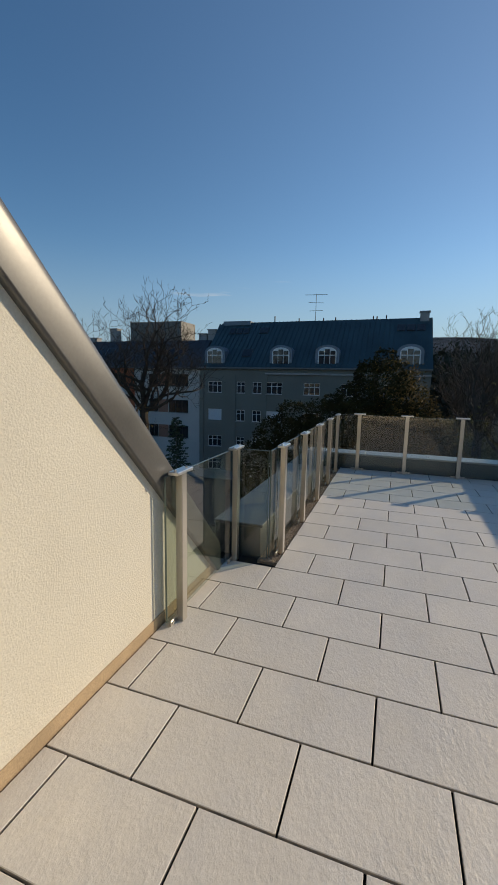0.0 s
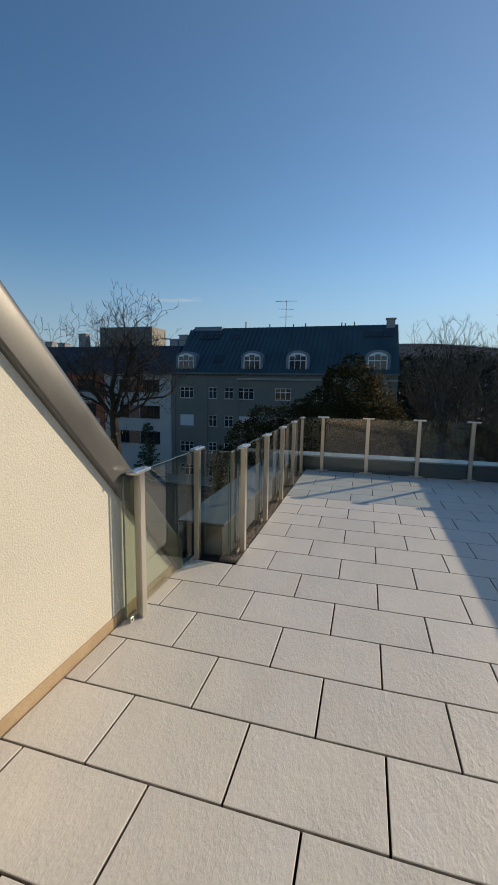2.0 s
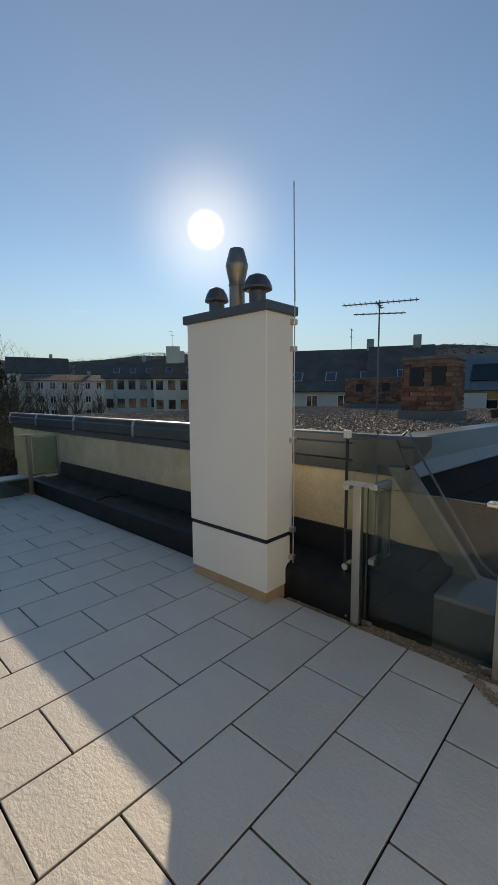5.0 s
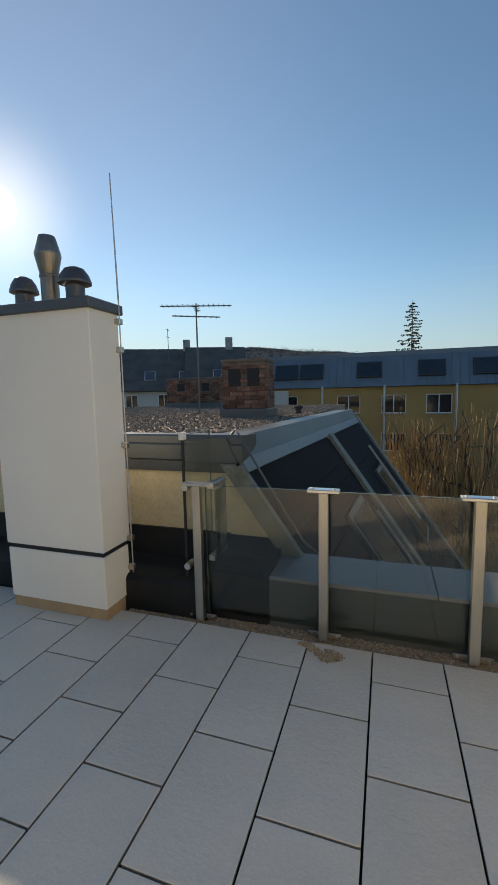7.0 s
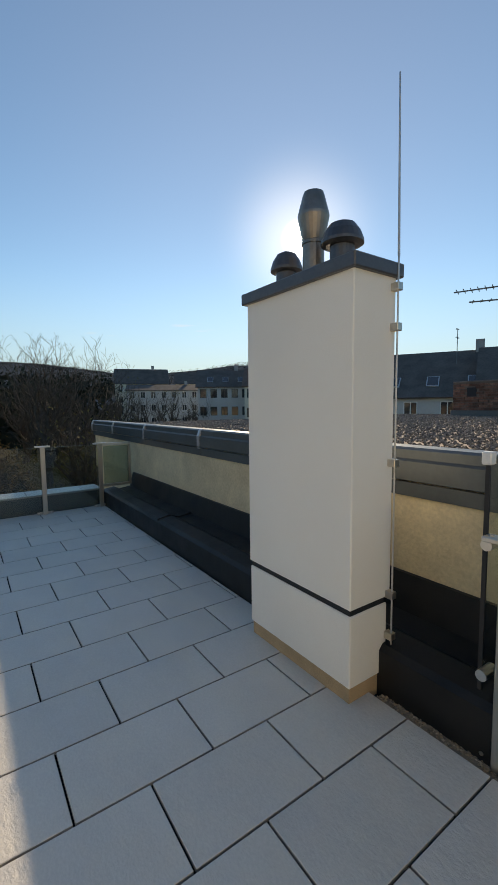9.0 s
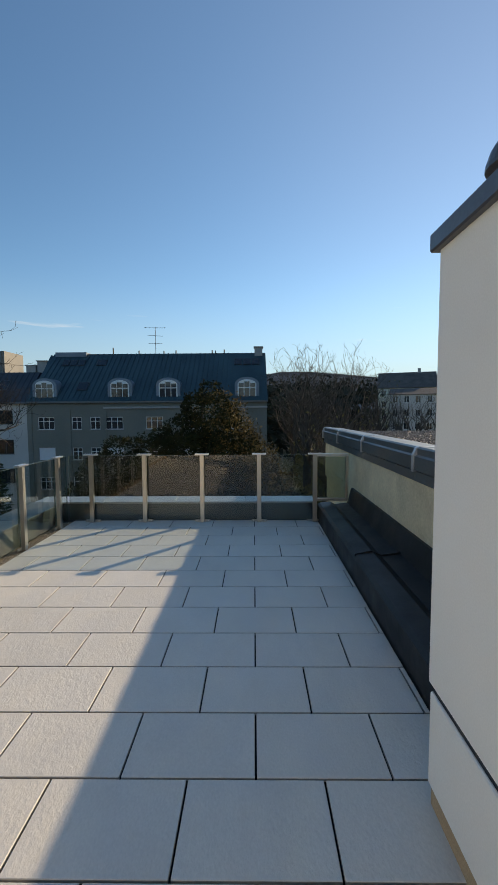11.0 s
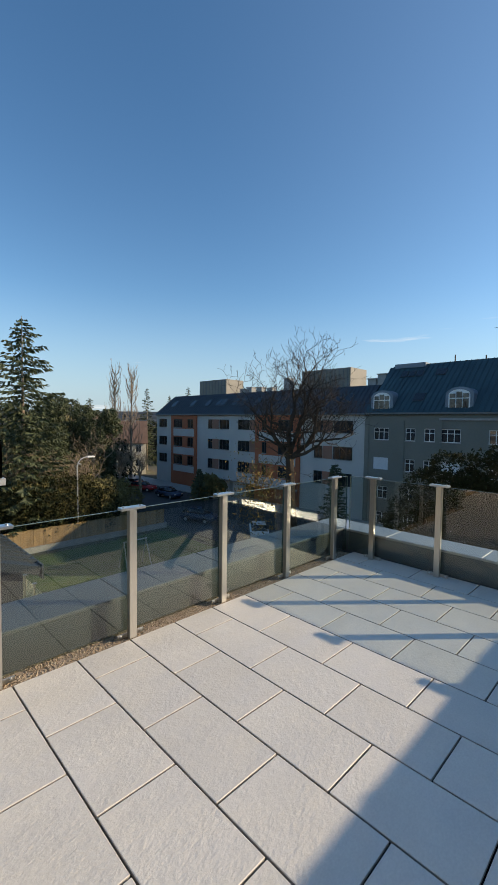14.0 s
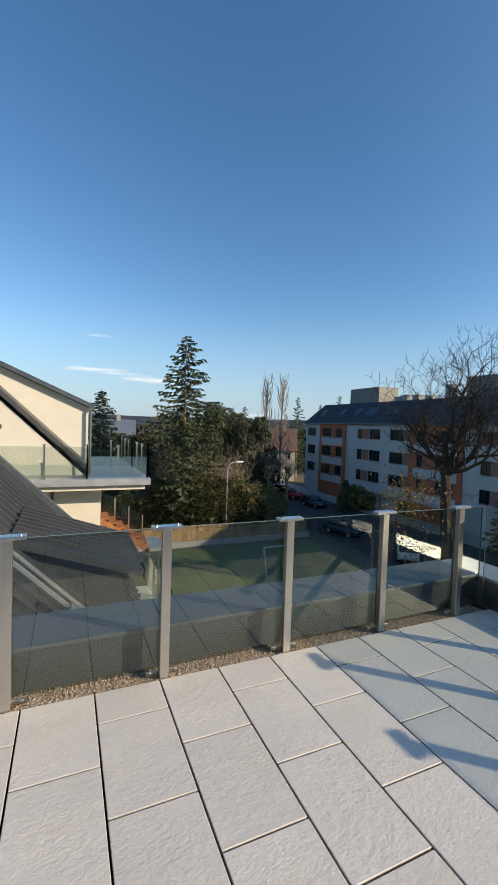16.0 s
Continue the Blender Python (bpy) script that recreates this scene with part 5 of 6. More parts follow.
for i, (az, d, r) in enumerate(((70, 42, 3.0), (67, 44, 2.6), (73.5, 43, 2.8), (76.5, 42, 2.6), (64.5, 50, 2.2), (80, 44, 2.5), (68, 70, 5.0), (72, 75, 6.0), (76, 78, 6.0), (83, 70, 4.5), (51.5, 60, 1.6))):
    bushy("shrub", (1.9 - d * math.sin(radians(az)), 3.4 + d * math.cos(radians(az)), GROUND_Z), [(0, 0, r * 1.1, r), (0.4, r * 0.9, r * 0.8, r * 0.8), (0.3, -r * 0.8, r * 0.85, r * 0.75)], 0.14 if d < 60 else 0.3, 4500,
          SHRUB_LEAVES if i % 3 else YEW_LEAVES, 80 + i, "dense garden shrub behind the fence", category="shrub")
pr = random.Random(33)
for az, d, top, r in ((71.2, 60, 0.052, 2.6), (69.2, 63, 0.060, 3.0), (67.2, 66, 0.050, 2.6), (65.6, 60, 0.030, 2.2), (73.5, 64, 0.040, 2.6)):
    h = 1.65 + top * d - GROUND_Z
    blobs = [(pr.uniform(-r, r) * 0.7, pr.uniform(-r, r) * 0.7, h * u - r * 0.3 * u, r * (1.05 - 0.62 * u) * pr.uniform(0.8, 1.1)) for u in (0.3, 0.4, 0.5, 0.58, 0.66, 0.74, 0.82, 0.88, 0.95)]
    bushy("pine_tree", (1.9 - d * math.sin(radians(az)), 3.4 + d * math.cos(radians(az)), GROUND_Z), blobs, 0.17, 9000, NEEDLES, int(az * 10), "dark rounded pine behind the gardens")
spruce((-22.0, 39.0, GROUND_Z), 7.0, 71, "young dark conifer before the houses", width=0.26, dense=0.6)
spruce((-44.0, 38.5, GROUND_Z), 4.5, 72, "young dark conifer before the long house", width=0.28, dense=0.6)
spruce((15.5 + 40, -2.5, GROUND_Z), 22.0, 73, "tall dark spruce behind the eastern houses", width=0.16)
# weeping willow beyond the steep roof
willow = thing("willow_tree", (17.5, -1.7, GROUND_Z), "bare weeping willow with hanging yellow-brown twigs", "tree")
rng_w = random.Random(77)
wv, wo, wf, wt = limbs(rng_w, 0.006, 10.6, 0.6, 4, 4, 0.3, first=0.3)
raw("trunk", wv, wo + wf, BARK, willow)
sv, sf = [], []
for p in wt + [v_ for v_ in wv[::9] if v_.z > 7]:
    for k in range(4):
        q = p + Vector((rng_w.gauss(0, 0.35), rng_w.gauss(0, 0.35), 0))
        for s in range(4):
            q2 = q + Vector((rng_w.gauss(0, 0.09), rng_w.gauss(0, 0.09), -rng_w.uniform(0.45, 0.9)))
            b0 = len(sv)
            e = Vector((rng_w.gauss(0, 1), rng_w.gauss(0, 1), 0)).normalized() * 0.011
            sv.extend((q - e, q + e, q2 + e, q2 - e))
            sf.append((b0, b0 + 1, b0 + 2, b0 + 3))
            q = q2
raw("crown", sv, sf, mat("willow_twigs", (0.34, 0.23, 0.11), 0.9, spot=0.2, spot_size=1), willow, "hanging yellow-brown twigs")


# ---- houses further off ----
def house(at, yaw, w, d, eave, ridge, wall, roof, label, storeys=2, cols=4, frame_m=FRAME_WHITE, skylights=0):
    """A gabled house; its front looks to -y before the turn; heights over the ground."""
    h = thing("house", at, label, "house", "houses beyond the gardens")
    h.rotation_euler = (0, 0, yaw)
    sh = min(3.0, eave / max(1, storeys))
    o_ = []
    for s in range(storeys):
        z1 = eave - 0.45 - s * sh
        for k in range(cols):
            c = -w / 2 + w * (k + 0.5) / cols
            o_.append((c - 0.55, c + 0.55, z1 - 1.5, z1))
    bm_ = bmesh.new()
    facade(bm_, -w / 2, w / 2, 0, eave, o_, 0.15, 0)
    part("wall", bm_, wall, h)
    bm_ = bmesh.new()
    prism(bm_, [(0.2, 0), (d, 0), (d, eave), (d / 2, ridge - 0.1), (0.2, eave)], -w / 2, w / 2)
    part("body", bm_, wall, h)
    for o in o_:
        window(h, *o, 0.1, frame_m, bars=1, sill=False)
    seam_roof(h, "roof", ((-w / 2 - 0.4, -0.4, eave - 0.1), (w / 2 + 0.4, -0.4, eave - 0.1), (w / 2 + 0.4, d / 2, ridge), (-w / 2 - 0.4, d / 2, ridge)), roof, 0.9, 0.03)
    seam_roof(h, "roof", ((w / 2 + 0.4, d + 0.4, eave - 0.1), (-w / 2 - 0.4, d + 0.4, eave - 0.1), (-w / 2 - 0.4, d / 2, ridge), (w / 2 + 0.4, d / 2, ridge)), roof, 0.9, 0.03)
    part("chimney", boxes((w * 0.2, d / 2 - 0.4, ridge - 0.8, w * 0.2 + 0.7, d / 2 + 0.4, ridge + 0.9)), KERB, h)
    up_ = Vector((0, d / 2 + 0.4, ridge - eave + 0.1)).normalized()
    for k in range(skylights):
        on_slope(h, "roof_window", Vector((-w / 2 + w * (k + 0.6) / (skylights + 0.4), -0.4, eave - 0.1)) + up_ * 1.6, (1, 0, 0), up_, 1.0, 1.5, ZINC_LIGHT)
    return h


def polar(az, d, z=GROUND_Z):
    return (0.5 + d * math.sin(radians(-az)), 0.5 + d * math.cos(radians(az)), z)


TILE_ROOF = mat("brown_tile_roof", (0.16, 0.10, 0.075), 0.85, spot=0.2, spot_size=0.8, grain=0.15, grain_size=8)
ROOF_WARM = mat("grey_brown_roof", (0.12, 0.105, 0.095), 0.85, spot=0.2, spot_size=0.8, grain=0.15, grain_size=8, spec=0.2)
# fronts turned towards the terrace
house(polar(-31.5, 72), radians(-32), 9.0, 9.0, 14.4, 17.6, WALL_WHITE, ROOF_WARM, "white house with a dark roof and roof windows", 3, 5, FRAME_DARK, 3)
gabled = house(polar(-37.5, 66), radians(-40), 7.5, 9.0, 14.2, 17.4, WALL_CREAM, TILE_ROOF, "grey house with a steep brown roof", 3, 4, FRAME_DARK, 2)
part("chimney_stack", boxes((-1.9, 3.4, 15.5, 0.3, 5.0, 19.4), (0.3, 3.6, 15.5, 1.0, 4.8, 18.7), bevel=0.03), WALL_CREAM, gabled, "broad rendered chimney stack")
house(polar(-20.5, 110), radians(-20), 13.0, 10.0, 17.0, 21.0, WALL_CREAM, ROOF_WARM, "grey villa with a hipped dark roof", 3, 5)
house(polar(-24.0, 100), radians(-24), 19.0, 9.0, 15.0, 16.4, WALL_WHITE, ROOF_WARM, "long pale house with a low roof on the slope", 4, 8)
house(polar(-27.5, 130), radians(-27), 12.0, 9.0, 18.0, 21.5, WALL_CREAM, ROOF_WARM, "cream house on the slope", 3, 4)
house(polar(-16.0, 130), radians(-12), 10.0, 10.0, 10.0, 14.0, WALL_WHITE, ROOF_GREY, "white house among bare trees", 2, 4)
house(polar(-44.5, 60), radians(-44), 10.0, 8.0, 11.5, 16.5, BRICK, TILE_ROOF, "brick house with a brown roof", 3, 4, FRAME_DARK)
# dark mansard roofs behind the gravel roof
house(polar(-58.0, 38), radians(-62), 17.0, 12.0, 11.7, 15.9, WALL_WHITE, ROOF_WARM, "white house with a dark mansard roof and roof windows", 3, 6, FRAME_WHITE, 5)
house(polar(-67.5, 36), radians(-66), 5.0, 11.0, 11.6, 15.8, WALL_WHITE, ROOF_WARM, "white gabled house with a dark roof", 3, 2, FRAME_WHITE, 1)
# long house with a blue-grey attic storey and ochre walls
east = thing("apartment_house", (34.0, 0.0, GROUND_Z), "ochre apartment house with a blue-grey metal attic", "house")
o_ = []
for z1 in (1.35, -1.6, -4.6):
    for y in (-11.0, -8.2, -3.2, 0.2, 3.4):
        o_.append((y - 0.9, y + 0.9, z1 - 1.45 - GROUND_Z, z1 - GROUND_Z))
bm = bmesh.new()
facade(bm, -14.0, 8.5, 0, 2.0 - GROUND_Z, o_, 0.2)
part("body", boxes((0.25, -8.5, 0, 10.0, 14.0, 2.0 - GROUND_Z)), WALL_OCHRE, east)
ow = part("wall", bm, WALL_OCHRE, east)
ow.rotation_euler = (0, 0, -math.pi / 2)
ow.matrix_basis = pose(0, 0, 0, 0, 0, -90)
for o in o_:
    w_ = window(ow, *o, 0.12, FRAME_WHITE, bars=1, cross=0.0)
seam_roof(east, "attic_cladding", ((-0.3, 14.2, 11.5), (-0.3, -8.7, 11.5), (0.9, -8.7, 14.2), (0.9, 14.2, 14.2)), ROOF_GREY, 0.55, 0.05)
part("attic_core", boxes((0.75, -8.7, 11.4, 9.0, 14.2, 14.2)), ROOF_GREY, east)
for y in (-7.2, -3.5, 1.0, 5.5, 7.6):
    on_slope(east, "attic_window", Vector((-0.1, y + 1.6, 12.2)), (0, -1, 0), (1.2, 0, 2.7), 1.9, 1.3, FRAME_DARK)
for y in (-4.5, 0.5, 5.2):
    bm = bmesh.new()
    tube(bm, (-0.4, y, 0), (-0.4, y, 11.6), 0.09, n=6)
    part("downpipe", bm, ZINC_LIGHT, east)
part("white_wall_bay", boxes((-0.35, 8.0, 0, -0.21, 14.0, 11.3)), WALL_WHITE, east)
# houses to the west, behind the trees
house(polar(60.5, 88), radians(62), 9.0, 8.0, 6.5, 11.0, WALL_CREAM, TILE_ROOF, "small cream house with a brown roof", 2, 3)
house(polar(83.0, 75), radians(84), 10.0, 8.0, 8.0, 11.8, WALL_WHITE, ROOF_GREY, "white house with a grey roof behind trees", 2, 3)
house(polar(66.0, 110), radians(66), 12.0, 9.0, 7.5, 12.5, WALL_WHITE, TILE_ROOF, "white house with a brown roof behind trees", 2, 4)

aerial((8.5, 4.25, 1.2), 2.36, ((2.31, 0.76, -1.2, 14), (2.09, 0.52, -1.0, 8), (2.25, 0.3, 0.3, 3)), "large multi-element aerial on the gravel roof", 0.6)
aerial(polar(-61, 41, 5.0), 3.0, ((2.9, 0.5, 0.3, 3), (2.2, 0.5, 0.3, 3)))
aerial(polar(-36.9, 70, 9.9), 2.3, ((2.4, 0.7, 0.1, 4), (1.8, 0.5, 0.1, 4)))

# ---- wooded hills ----
hv, hf = [], []
N_A, N_R = 90, 14
sky_line = ((-180, .03), (-110, .05), (-95, .07), (-80, .098), (-72, .108), (-60, .09), (-50, .085), (-40, .104), (-33, .098), (-27, .082), (-20, .074), (-12, .085), (-4, .092), (10, .06), (30, .035), (60, .02), (120, .015), (180, .03))
for i in range(N_A + 1):
    az = -180 + 360 * i / N_A
    h_ = next(a[1] + (c[1] - a[1]) * (az - a[0]) / (c[0] - a[0]) for a, c in zip(sky_line, sky_line[1:]) if a[0] <= az <= c[0])
    for j in range(N_R + 1):
        r = 260 + 1000 * (j / N_R)
        rise = (j / N_R) ** 0.8
        x, y = r * math.sin(radians(-az)), r * math.cos(radians(az))
        n_ = noise.noise((x * 0.006, y * 0.006, 0)) * 0.1 + noise.noise((x * 0.03, y * 0.03, 3)) * 0.035
        hv.append((x, y, GROUND_Z - 0.5 + (h_ * 1260 + 11) * rise * (1 + n_ * rise)))
for i in range(N_A):
    for j in range(N_R):
        a = i * (N_R + 1) + j
        hf.append((a, a + 1, a + N_R + 2, a + N_R + 1))
tagged(raw("hills", hv, hf, HILL, smooth=True), "wooded hills on the horizon, tinted blue-grey for haze", "hill", **setting)


def hill_height(az, r_):
    h_ = next(a[1] + (c[1] - a[1]) * (az - a[0]) / (c[0] - a[0]) for a, c in zip(sky_line, sky_line[1:]) if a[0] <= az <= c[0])
    return GROUND_Z - 0.5 + (h_ * 1260 + 11) * max(0.0, (r_ - 260) / 1000) ** 0.8


WOODS = mat("far_bare_woods", (0.05, 0.05, 0.042), 1.0, spec=0.0, spot=0.4, spot_size=0.03, grain=0.3, grain_size=0.3, second=(0.035, 0.04, 0.024))
rw = random.Random(91)
clumps = []
for _ in range(2600):                       # gardens and park trees to the west and north-west
    az, r_ = rw.uniform(48, 112), rw.uniform(105, 230)
    clumps.append((-r_ * math.sin(radians(az)), r_ * math.cos(radians(az)), GROUND_Z + rw.uniform(0, 1) ** 1.4 * (8 + 4 * noise.noise((az * 0.25, 0, 0)))))
for _ in range(2600):                       # wooded slope to the north-east
    az, r_ = rw.uniform(-17, 2), rw.uniform(95, 260)
    clumps.append((-r_ * math.sin(radians(az)), r_ * math.cos(radians(az)), GROUND_Z + rw.uniform(0, 1) * (0.085 + 0.012 * noise.noise((az * 0.5, 3, 0))) * r_ + 8 * rw.random()))
for _ in range(5200):                       # trees on the hills
    az, r_ = rw.uniform(-100, 4), rw.uniform(280, 1260)
    clumps.append((-r_ * math.sin(radians(az)), r_ * math.cos(radians(az)), hill_height(az, r_) + rw.uniform(0, 7)))
wv_, wf_ = sprays(np.random.default_rng(92), clumps, 1.3, 1.6, 4, 0.5)
tagged(raw("far_woods", wv_, wf_, WOODS), "bare and evergreen woods in the distance", "woods", kind="stuff")

stair = thing("garden_stair", (-14.9, 5.92, -3.05), "orange-brown wooden stair with a glass rail beside the house wing", "stair")
STAIR_WOOD = mat("orange_brown_wood", (0.33, 0.13, 0.05), 0.7, spot=0.15, spot_size=3)
for k in range(6):
    part("tread", boxes((-0.6, -0.9 + k * 0.28, 1.1 - k * 0.19, 0.6, -0.6 + k * 0.28, 1.15 - k * 0.19), bevel=0.006), STAIR_WOOD, stair)
    part("riser", boxes((-0.6, -0.64 + k * 0.28, 0.96 - k * 0.19, 0.6, -0.61 + k * 0.28, 1.095 - k * 0.19)), STAIR_WOOD, stair)
for x in (-0.65, 0.6):
    bm = bmesh.new()
    prism(bm, [(-0.95, 0.9), (0.85, -0.3), (0.85, 0.0), (-0.95, 1.2)], x, x + 0.05)
    part("stringer", bm, STAIR_WOOD, stair)
part("landing", boxes((-0.8, 0.86, -0.2, 0.8, 1.5, -0.06), bevel=0.008), ZINC_LIGHT, stair, "grey metal landing")
for k in range(4):
    y, z = -0.85 + k * 0.55, 1.1 - k * 0.37
    bm = bmesh.new()
    tube(bm, (-0.62, y, z - 0.1), (-0.62, y, z + 0.95), 0.025, n=8)
    part("rail_post", bm, STEEL, stair)
bm = bmesh.new()
prism(bm, [(-0.85, 1.2), (0.8, 0.09), (0.8, 0.92), (-0.85, 2.03)], -0.66, -0.648)
part("rail_glass", bm, GLASS, stair)
for x in (-0.7, 0.6):
    part("support_post", boxes((x, 1.2, GROUND_Z + 3.05, x + 0.08, 1.28, -0.21)), ZINC, stair)
    part("support_post", boxes((x, -0.8, GROUND_Z + 3.05, x + 0.08, -0.72, 0.88)), ZINC, stair)
# ---- return frames of the railing at the bitumen gutter ----
def return_frame(x0, x1, y, z0, z1):
    f = thing("railing_return", ((x0 + x1) / 2, y, z0), "square steel railing frame closing the gap to the wall", "railing frame")
    w, h = (x1 - x0) / 2, z1 - z0
    part("top_bar", boxes((-w, -0.025, h - 0.04, w, 0.025, h), bevel=0.003), CHROME, f)
    part("side_bar", boxes((w - 0.045, -0.022, 0.0, w, 0.022, h - 0.041), bevel=0.003), STEEL, f)
    part("bottom_bar", boxes((-w, -0.022, 0.0, w - 0.046, 0.022, 0.04), bevel=0.003), STEEL, f)
    part("pane", boxes((-w + 0.01, -0.04, 0.05, w - 0.05, -0.028, h - 0.05)), GLASS, f, "grey-tinted glass infill")
    return f


return_frame(2.75, 3.0, 1.50, 0.44, 1.0)
return_frame(2.71, 3.16, 7.46, 0.31, 1.0)
tall = pane(2.76, 1.70, 3.22, 1.70, 0.3, 1.33, "tall clear glass screen panel beside the railing end", GLASS_CLEAR)
part("gasket", boxes((-0.242, -0.009, 0.0, -0.231, 0.009, 1.03)), SEAL, tall, "dark rubber edge")
for z in (0.40, 0.97):
    bm = bmesh.new()
    tube(bm, (-0.295, -0.03, z - 0.3), (-0.2, -0.03, z - 0.3), 0.024, n=14)
    part("clamp", bm, CHROME, tall, "round steel clamp")
part("clamp", boxes((-0.26, -0.02, 1.0, -0.21, 0.02, 1.055), bevel=0.005), FRAME_WHITE, tall, "pale edge clamp")

# conduit bent over the neighbour's roof edge
pipe = bpy.data.curves.new("roof_cable", "CURVE")
pipe.dimensions, pipe.bevel_depth, pipe.bevel_resolution = "3D", 0.009, 2
run = ((3.42, 1.62, 1.23), (3.3, 1.50, 1.33), (3.2, 1.38, 1.2), (3.17, 1.2, 0.92), (3.14, 0.92, 0.5), (3.1, 0.72, 0.37))
spl = pipe.splines.new("POLY")
spl.points.add(len(run) - 1)
for p_, c_ in zip(spl.points, run):
    p_.co = (*c_, 1)
pipe.materials.append(ZINC)
tagged(new("roof_cable", pipe), "grey lightning cable bent over the roof edge", "cable")

# ---- gravel: edge strips beside the slabs, and the neighbour's roof ----
def stones(name, areas, size, count, label, z, seed, material=GRAVEL):
    """Loose stones strewn over rectangles (x0, y0, x1, y1)."""
    rng = np.random.default_rng(seed)
    area = np.array([(a[2] - a[0]) * (a[3] - a[1]) for a in areas])
    pick = rng.choice(len(areas), count, p=area / area.sum())
    lo = np.array([(a[0], a[1]) for a in areas])[pick]
    hi = np.array([(a[2], a[3]) for a in areas])[pick]
    xy = lo + (hi - lo) * rng.random((count, 2))
    s = size * rng.uniform(0.5, 1.25, (count, 1))
    unit = np.array([(1, 0, 0), (0.2, 0.9, 0.1), (-0.95, 0.15, 0), (-0.1, -1, 0.1), (0.1, 0.05, 0.75), (0, 0, -0.5)])
    a = rng.uniform(0, 6.28, count)
    v = unit[None] * s[:, :, None] * rng.uniform(0.7, 1.2, (count, 6, 1))
    x, y = v[..., 0] * np.cos(a)[:, None] - v[..., 1] * np.sin(a)[:, None], v[..., 0] * np.sin(a)[:, None] + v[..., 1] * np.cos(a)[:, None]
    pts = np.stack([x + xy[:, :1], y + xy[:, 1:], v[..., 2] + z + s * 0.25 * rng.random((count, 1))], axis=-1).reshape(-1, 3)
    tri = ((0, 1, 4), (1, 2, 4), (2, 3, 4), (3, 0, 4), (1, 0, 5), (2, 1, 5), (3, 2, 5), (0, 3, 5))
    ob = raw(name, pts.tolist(), [tuple(6 * i + k for k in t) for i in range(count) for t in tri], material)
    return tagged(ob, label, "gravel", kind="stuff")


def stone_mat(name, colors, rough=0.85):
    m = bpy.data.materials.new(name)
    m.use_nodes = True
    n, l = m.node_tree.nodes, m.node_tree.links
    geo, ramp = n.new("ShaderNodeNewGeometry"), n.new("ShaderNodeValToRGB")
    el = ramp.color_ramp.elements
    el[0].color, el[1].color = (*colors[0], 1), (*colors[-1], 1)
    for k, c in enumerate(colors[1:-1]):
        e = el.new((k + 1) / (len(colors) - 1))
        e.color = (*c, 1)
    l.new(geo.outputs["Random Per Island"], ramp.inputs[0])
    l.new(ramp.outputs[0], n["Principled BSDF"].inputs["Base Color"])
    n["Principled BSDF"].inputs["Roughness"].default_value = rough
    return m


PEBBLE = stone_mat("brown_pebbles", ((0.16, 0.12, 0.08), (0.42, 0.31, 0.20), (0.30, 0.24, 0.17), (0.55, 0.45, 0.33)))
ROOF_PEBBLE = stone_mat("grey_pebbles", ((0.06, 0.05, 0.042), (0.24, 0.20, 0.165), (0.13, 0.11, 0.09), (0.36, 0.31, 0.26)))
for nm, r in (("gravel_strip_west", (-1.07, 3.32, -0.885, 7.5)), ("gravel_strip_east", (2.68, -3.0, 2.85, 2.2))):
    tagged(part(nm, boxes((r[0], r[1], -0.044, r[2], r[3], -0.018)), GRAVEL), "brown gravel bed along the slabs", "gravel", **setting)
stones("gravel", [(-1.06, 3.32, -0.89, 7.5), (2.69, -2.6, 2.84, 2.2)], 0.0085, 9000, "small brown gravel in the strips beside the slabs", -0.016, 4, PEBBLE)
stones("spilled_gravel", [(cx - w_ * math.cos(a_), cy - h_ * math.sin(a_), cx + w_ * math.cos(a_), cy + h_ * math.sin(a_)) for cx, cy, w_, h_ in ((2.555, 0.655, 0.07, 0.10), (2.635, 0.81, 0.035, 0.06), (2.60, 0.76, 0.03, 0.05)) for a_ in (0.25, 0.6, 0.95, 1.3)], 0.008, 640, "gravel spilled on the slabs", 0.002, 6, PEBBLE)
stones("roof_gravel", [(3.62, 1.6, 14.1, 9.9)], 0.02, 36000, "grey-brown gravel covering the neighbouring flat roof", 1.205, 7, ROOF_PEBBLE)

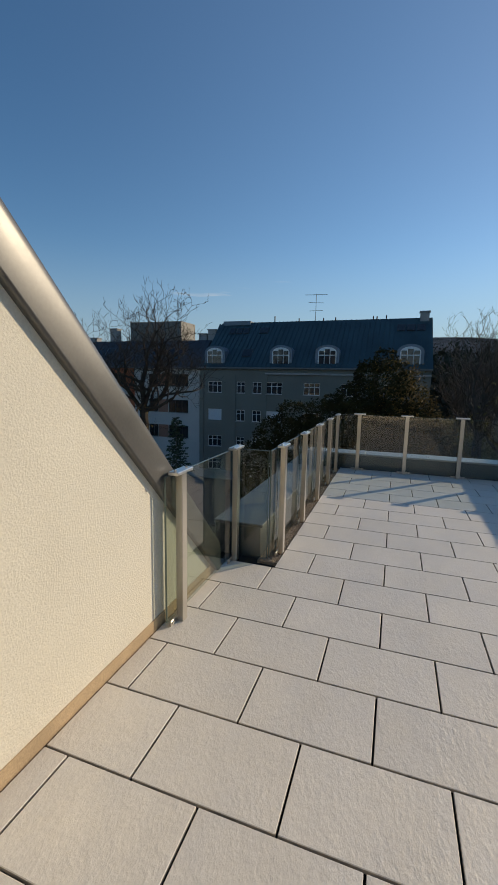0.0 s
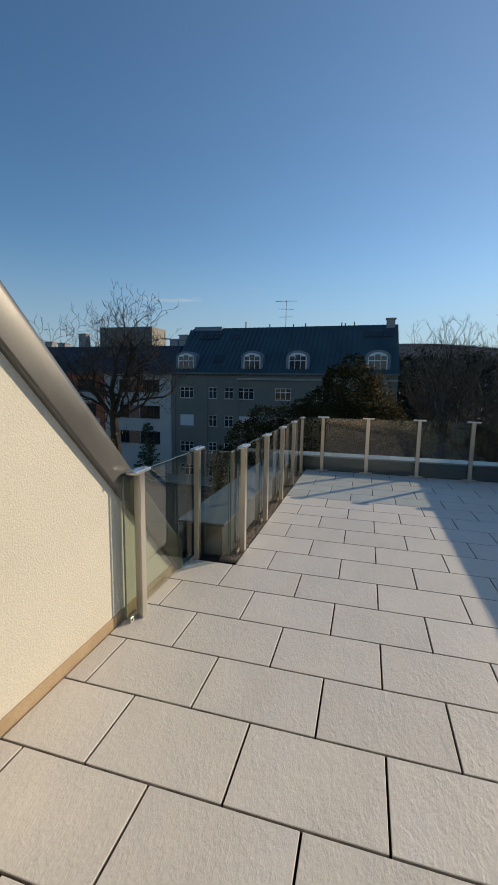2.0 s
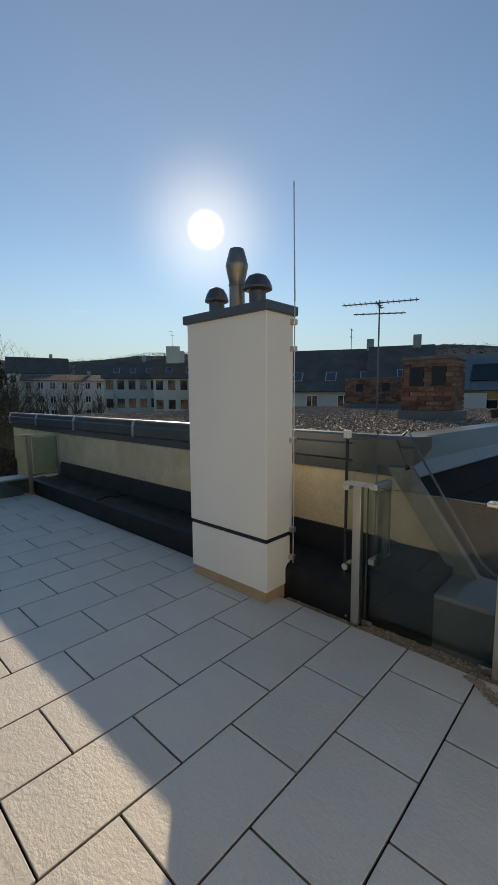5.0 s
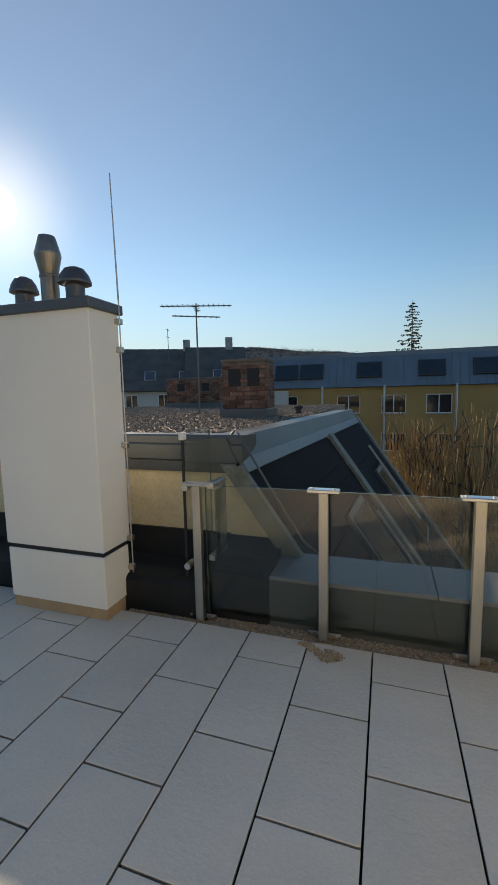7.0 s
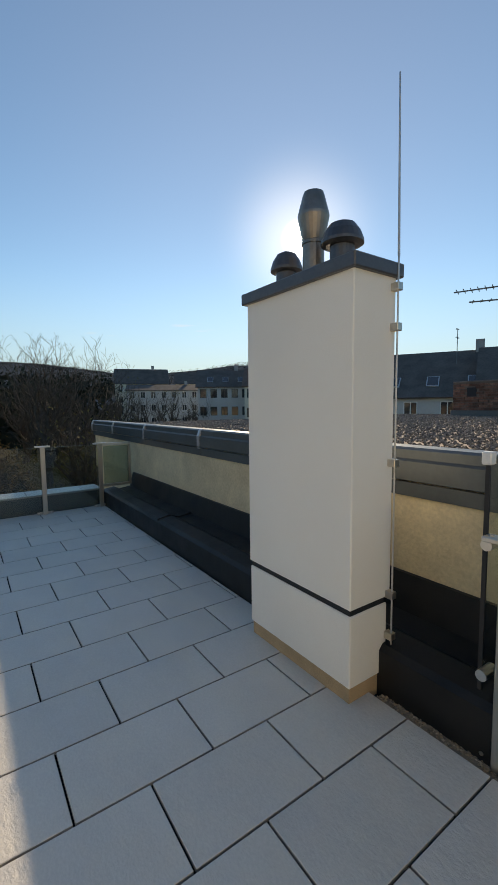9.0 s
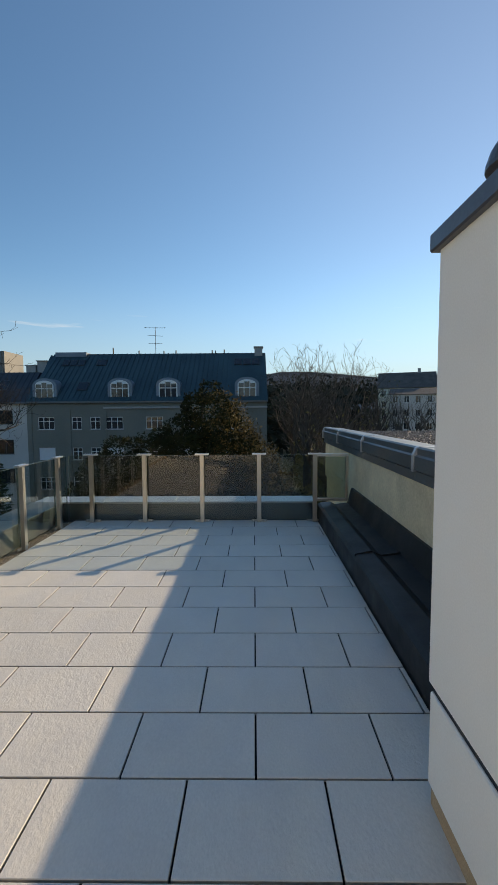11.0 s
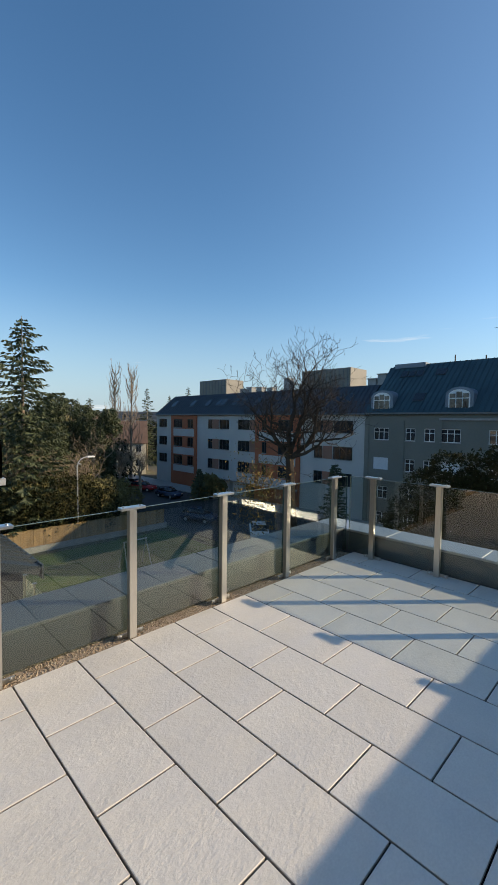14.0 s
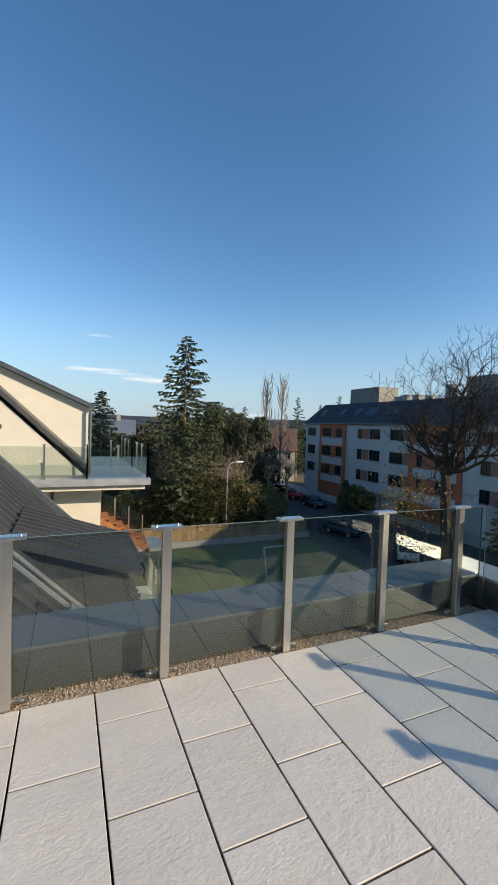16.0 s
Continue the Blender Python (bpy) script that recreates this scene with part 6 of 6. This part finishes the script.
# ---- brick chimneys on the gravel roof ----
def brick_chimney(at, sx, sy, h, label, holes=()):
    """Centre of the foot, size, height; holes: black blocks for openings in the west face, as (y0, y1, z0, z1)."""
    c = thing("brick_chimney", at, label, "chimney", "brick chimneys of the gravel roof")
    part("foot", boxes((-sx / 2 - 0.05, -sy / 2 - 0.05, 0, sx / 2 + 0.05, sy / 2 + 0.05, 0.16), bevel=0.01), ZINC, c, "grey metal-clad foot")
    part("core", boxes((-sx / 2 + 0.012, -sy / 2 + 0.012, 0.16, sx / 2 - 0.012, sy / 2 - 0.012, h - 0.02)), MORTAR, c)
    part("crown", boxes((-sx / 2 - 0.02, -sy / 2 - 0.02, h - 0.02, sx / 2 + 0.02, sy / 2 + 0.02, h + 0.04), bevel=0.012), MORTAR, c, "worn mortar crown")
    # no real hole: a solid black block stands for the shade inside
    for y0, y1, z0, z1 in holes:
        part("flue_opening", boxes((-sx / 2 - 0.018, y0, z0, -sx / 2 + 0.011, y1, z1)), SEAL, c, "black block for the shade inside a flue opening")
    protos = {}

    def brick(length, turned, x, y, z):
        key = (round(length, 3), turned)
        if key in protos:
            again(protos[key], "brick", (x, y, z), c)
            return
        half = (0.006, length / 2) if turned else (length / 2, 0.006)
        protos[key] = part("brick", boxes((-half[0] - 0.008, -half[1], 0, half[0] + 0.008, half[1], 0.062), bevel=0.003), BRICK, c, at=(x, y, z))
    z, row = 0.165, 0
    while z < h - 0.07:
        for face in ("w", "s", "n"):
            span = sy if face == "w" else sx
            a = -span / 2
            first = 0.12 if row % 2 else 0.25
            while a < span / 2 - 0.02:
                l_ = min(first, span / 2 - a)
                first = 0.25
                mid = a + l_ / 2
                a += l_ + 0.012
                if face == "w" and any(y0 - 0.01 < mid < y1 + 0.01 and z0 - 0.03 < z < z1 - 0.03 for y0, y1, z0, z1 in holes):
                    continue
                if face == "w":
                    brick(l_, True, -sx / 2, mid, z)
                else:
                    brick(l_, False, mid, -sy / 2 if face == "s" else sy / 2, z)
        z, row = z + 0.075, row + 1
    return c


brick_chimney((7.3, 2.70, 1.2), 0.6, 0.78, 0.98, "old red brick chimney with two flue openings on the gravel roof", ((-0.29, -0.08, 0.55, 0.85), (0.05, 0.27, 0.55, 0.85)))
brick_chimney((13.0, 6.45, 1.2), 0.6, 1.9, 0.95, "wide weathered brick chimney at the roof's far edge", ((-0.6, -0.35, 0.55, 0.8), (0.3, 0.55, 0.55, 0.8)))
for x, y in ((5.6, 6.4), (6.3, 4.9), (8.3, 2.0), (7.4, 6.9)):
    v_ = thing("roof_vent", (x, y, 1.2), "small dark vent pipe on the gravel roof", "vent pipe", "vent pipes of the gravel roof")
    bm = bmesh.new()
    lathe(bm, (0, 0, 0), [(0.06, 0), (0.06, 0.1), (0.09, 0.11), (0.09, 0.15), (0.04, 0.17)], 12)
    part("pipe", bm, SEAL, v_)

# ---- slabs of the terrace floor, 60 x 40 cm in half bond ----
JOINT = 0.0048


def slab(x0, y0, x1, y1):
    bm = bmesh.new()
    cx, cy = (x0 + x1) / 2, (y0 + y1) / 2
    block(bm, x0 - cx + JOINT, y0 - cy + JOINT, -0.02, x1 - cx - JOINT, y1 - cy - JOINT, 0.0, bevel=0.0024)
    bm.normal_update()
    for f in bm.faces:
        f.material_index = 1 if abs(f.normal.z) < 0.3 else 0
    return bm


whole = {}
for k in range(-8, 19):
    y0, y1 = 0.4 * k, 0.4 * (k + 1)
    if y1 < -3.1:
        continue
    shift = 0.3 if k % 2 else 0.0
    left = -1.33 if y1 < 3.3 else -0.885
    right = 2.735 if y0 > 2.1 else 2.68
    for j in range(-4, 7):
        x0, x1 = max(shift + 0.6 * j, left), min(shift + 0.6 * j + 0.6, right)
        if x1 - x0 < 0.03:
            continue
        yy1 = min(y1, 7.56)
        key = (round(x1 - x0, 3), round(yy1 - y0, 3))
        at = ((x0 + x1) / 2, (y0 + yy1) / 2, 0)
        if key in whole:
            again(whole[key], "slab", at, floor)
        else:
            whole[key] = part("slab", slab(x0, y0, x1, yy1), [TILE, TILE_EDGE], floor, at=at)
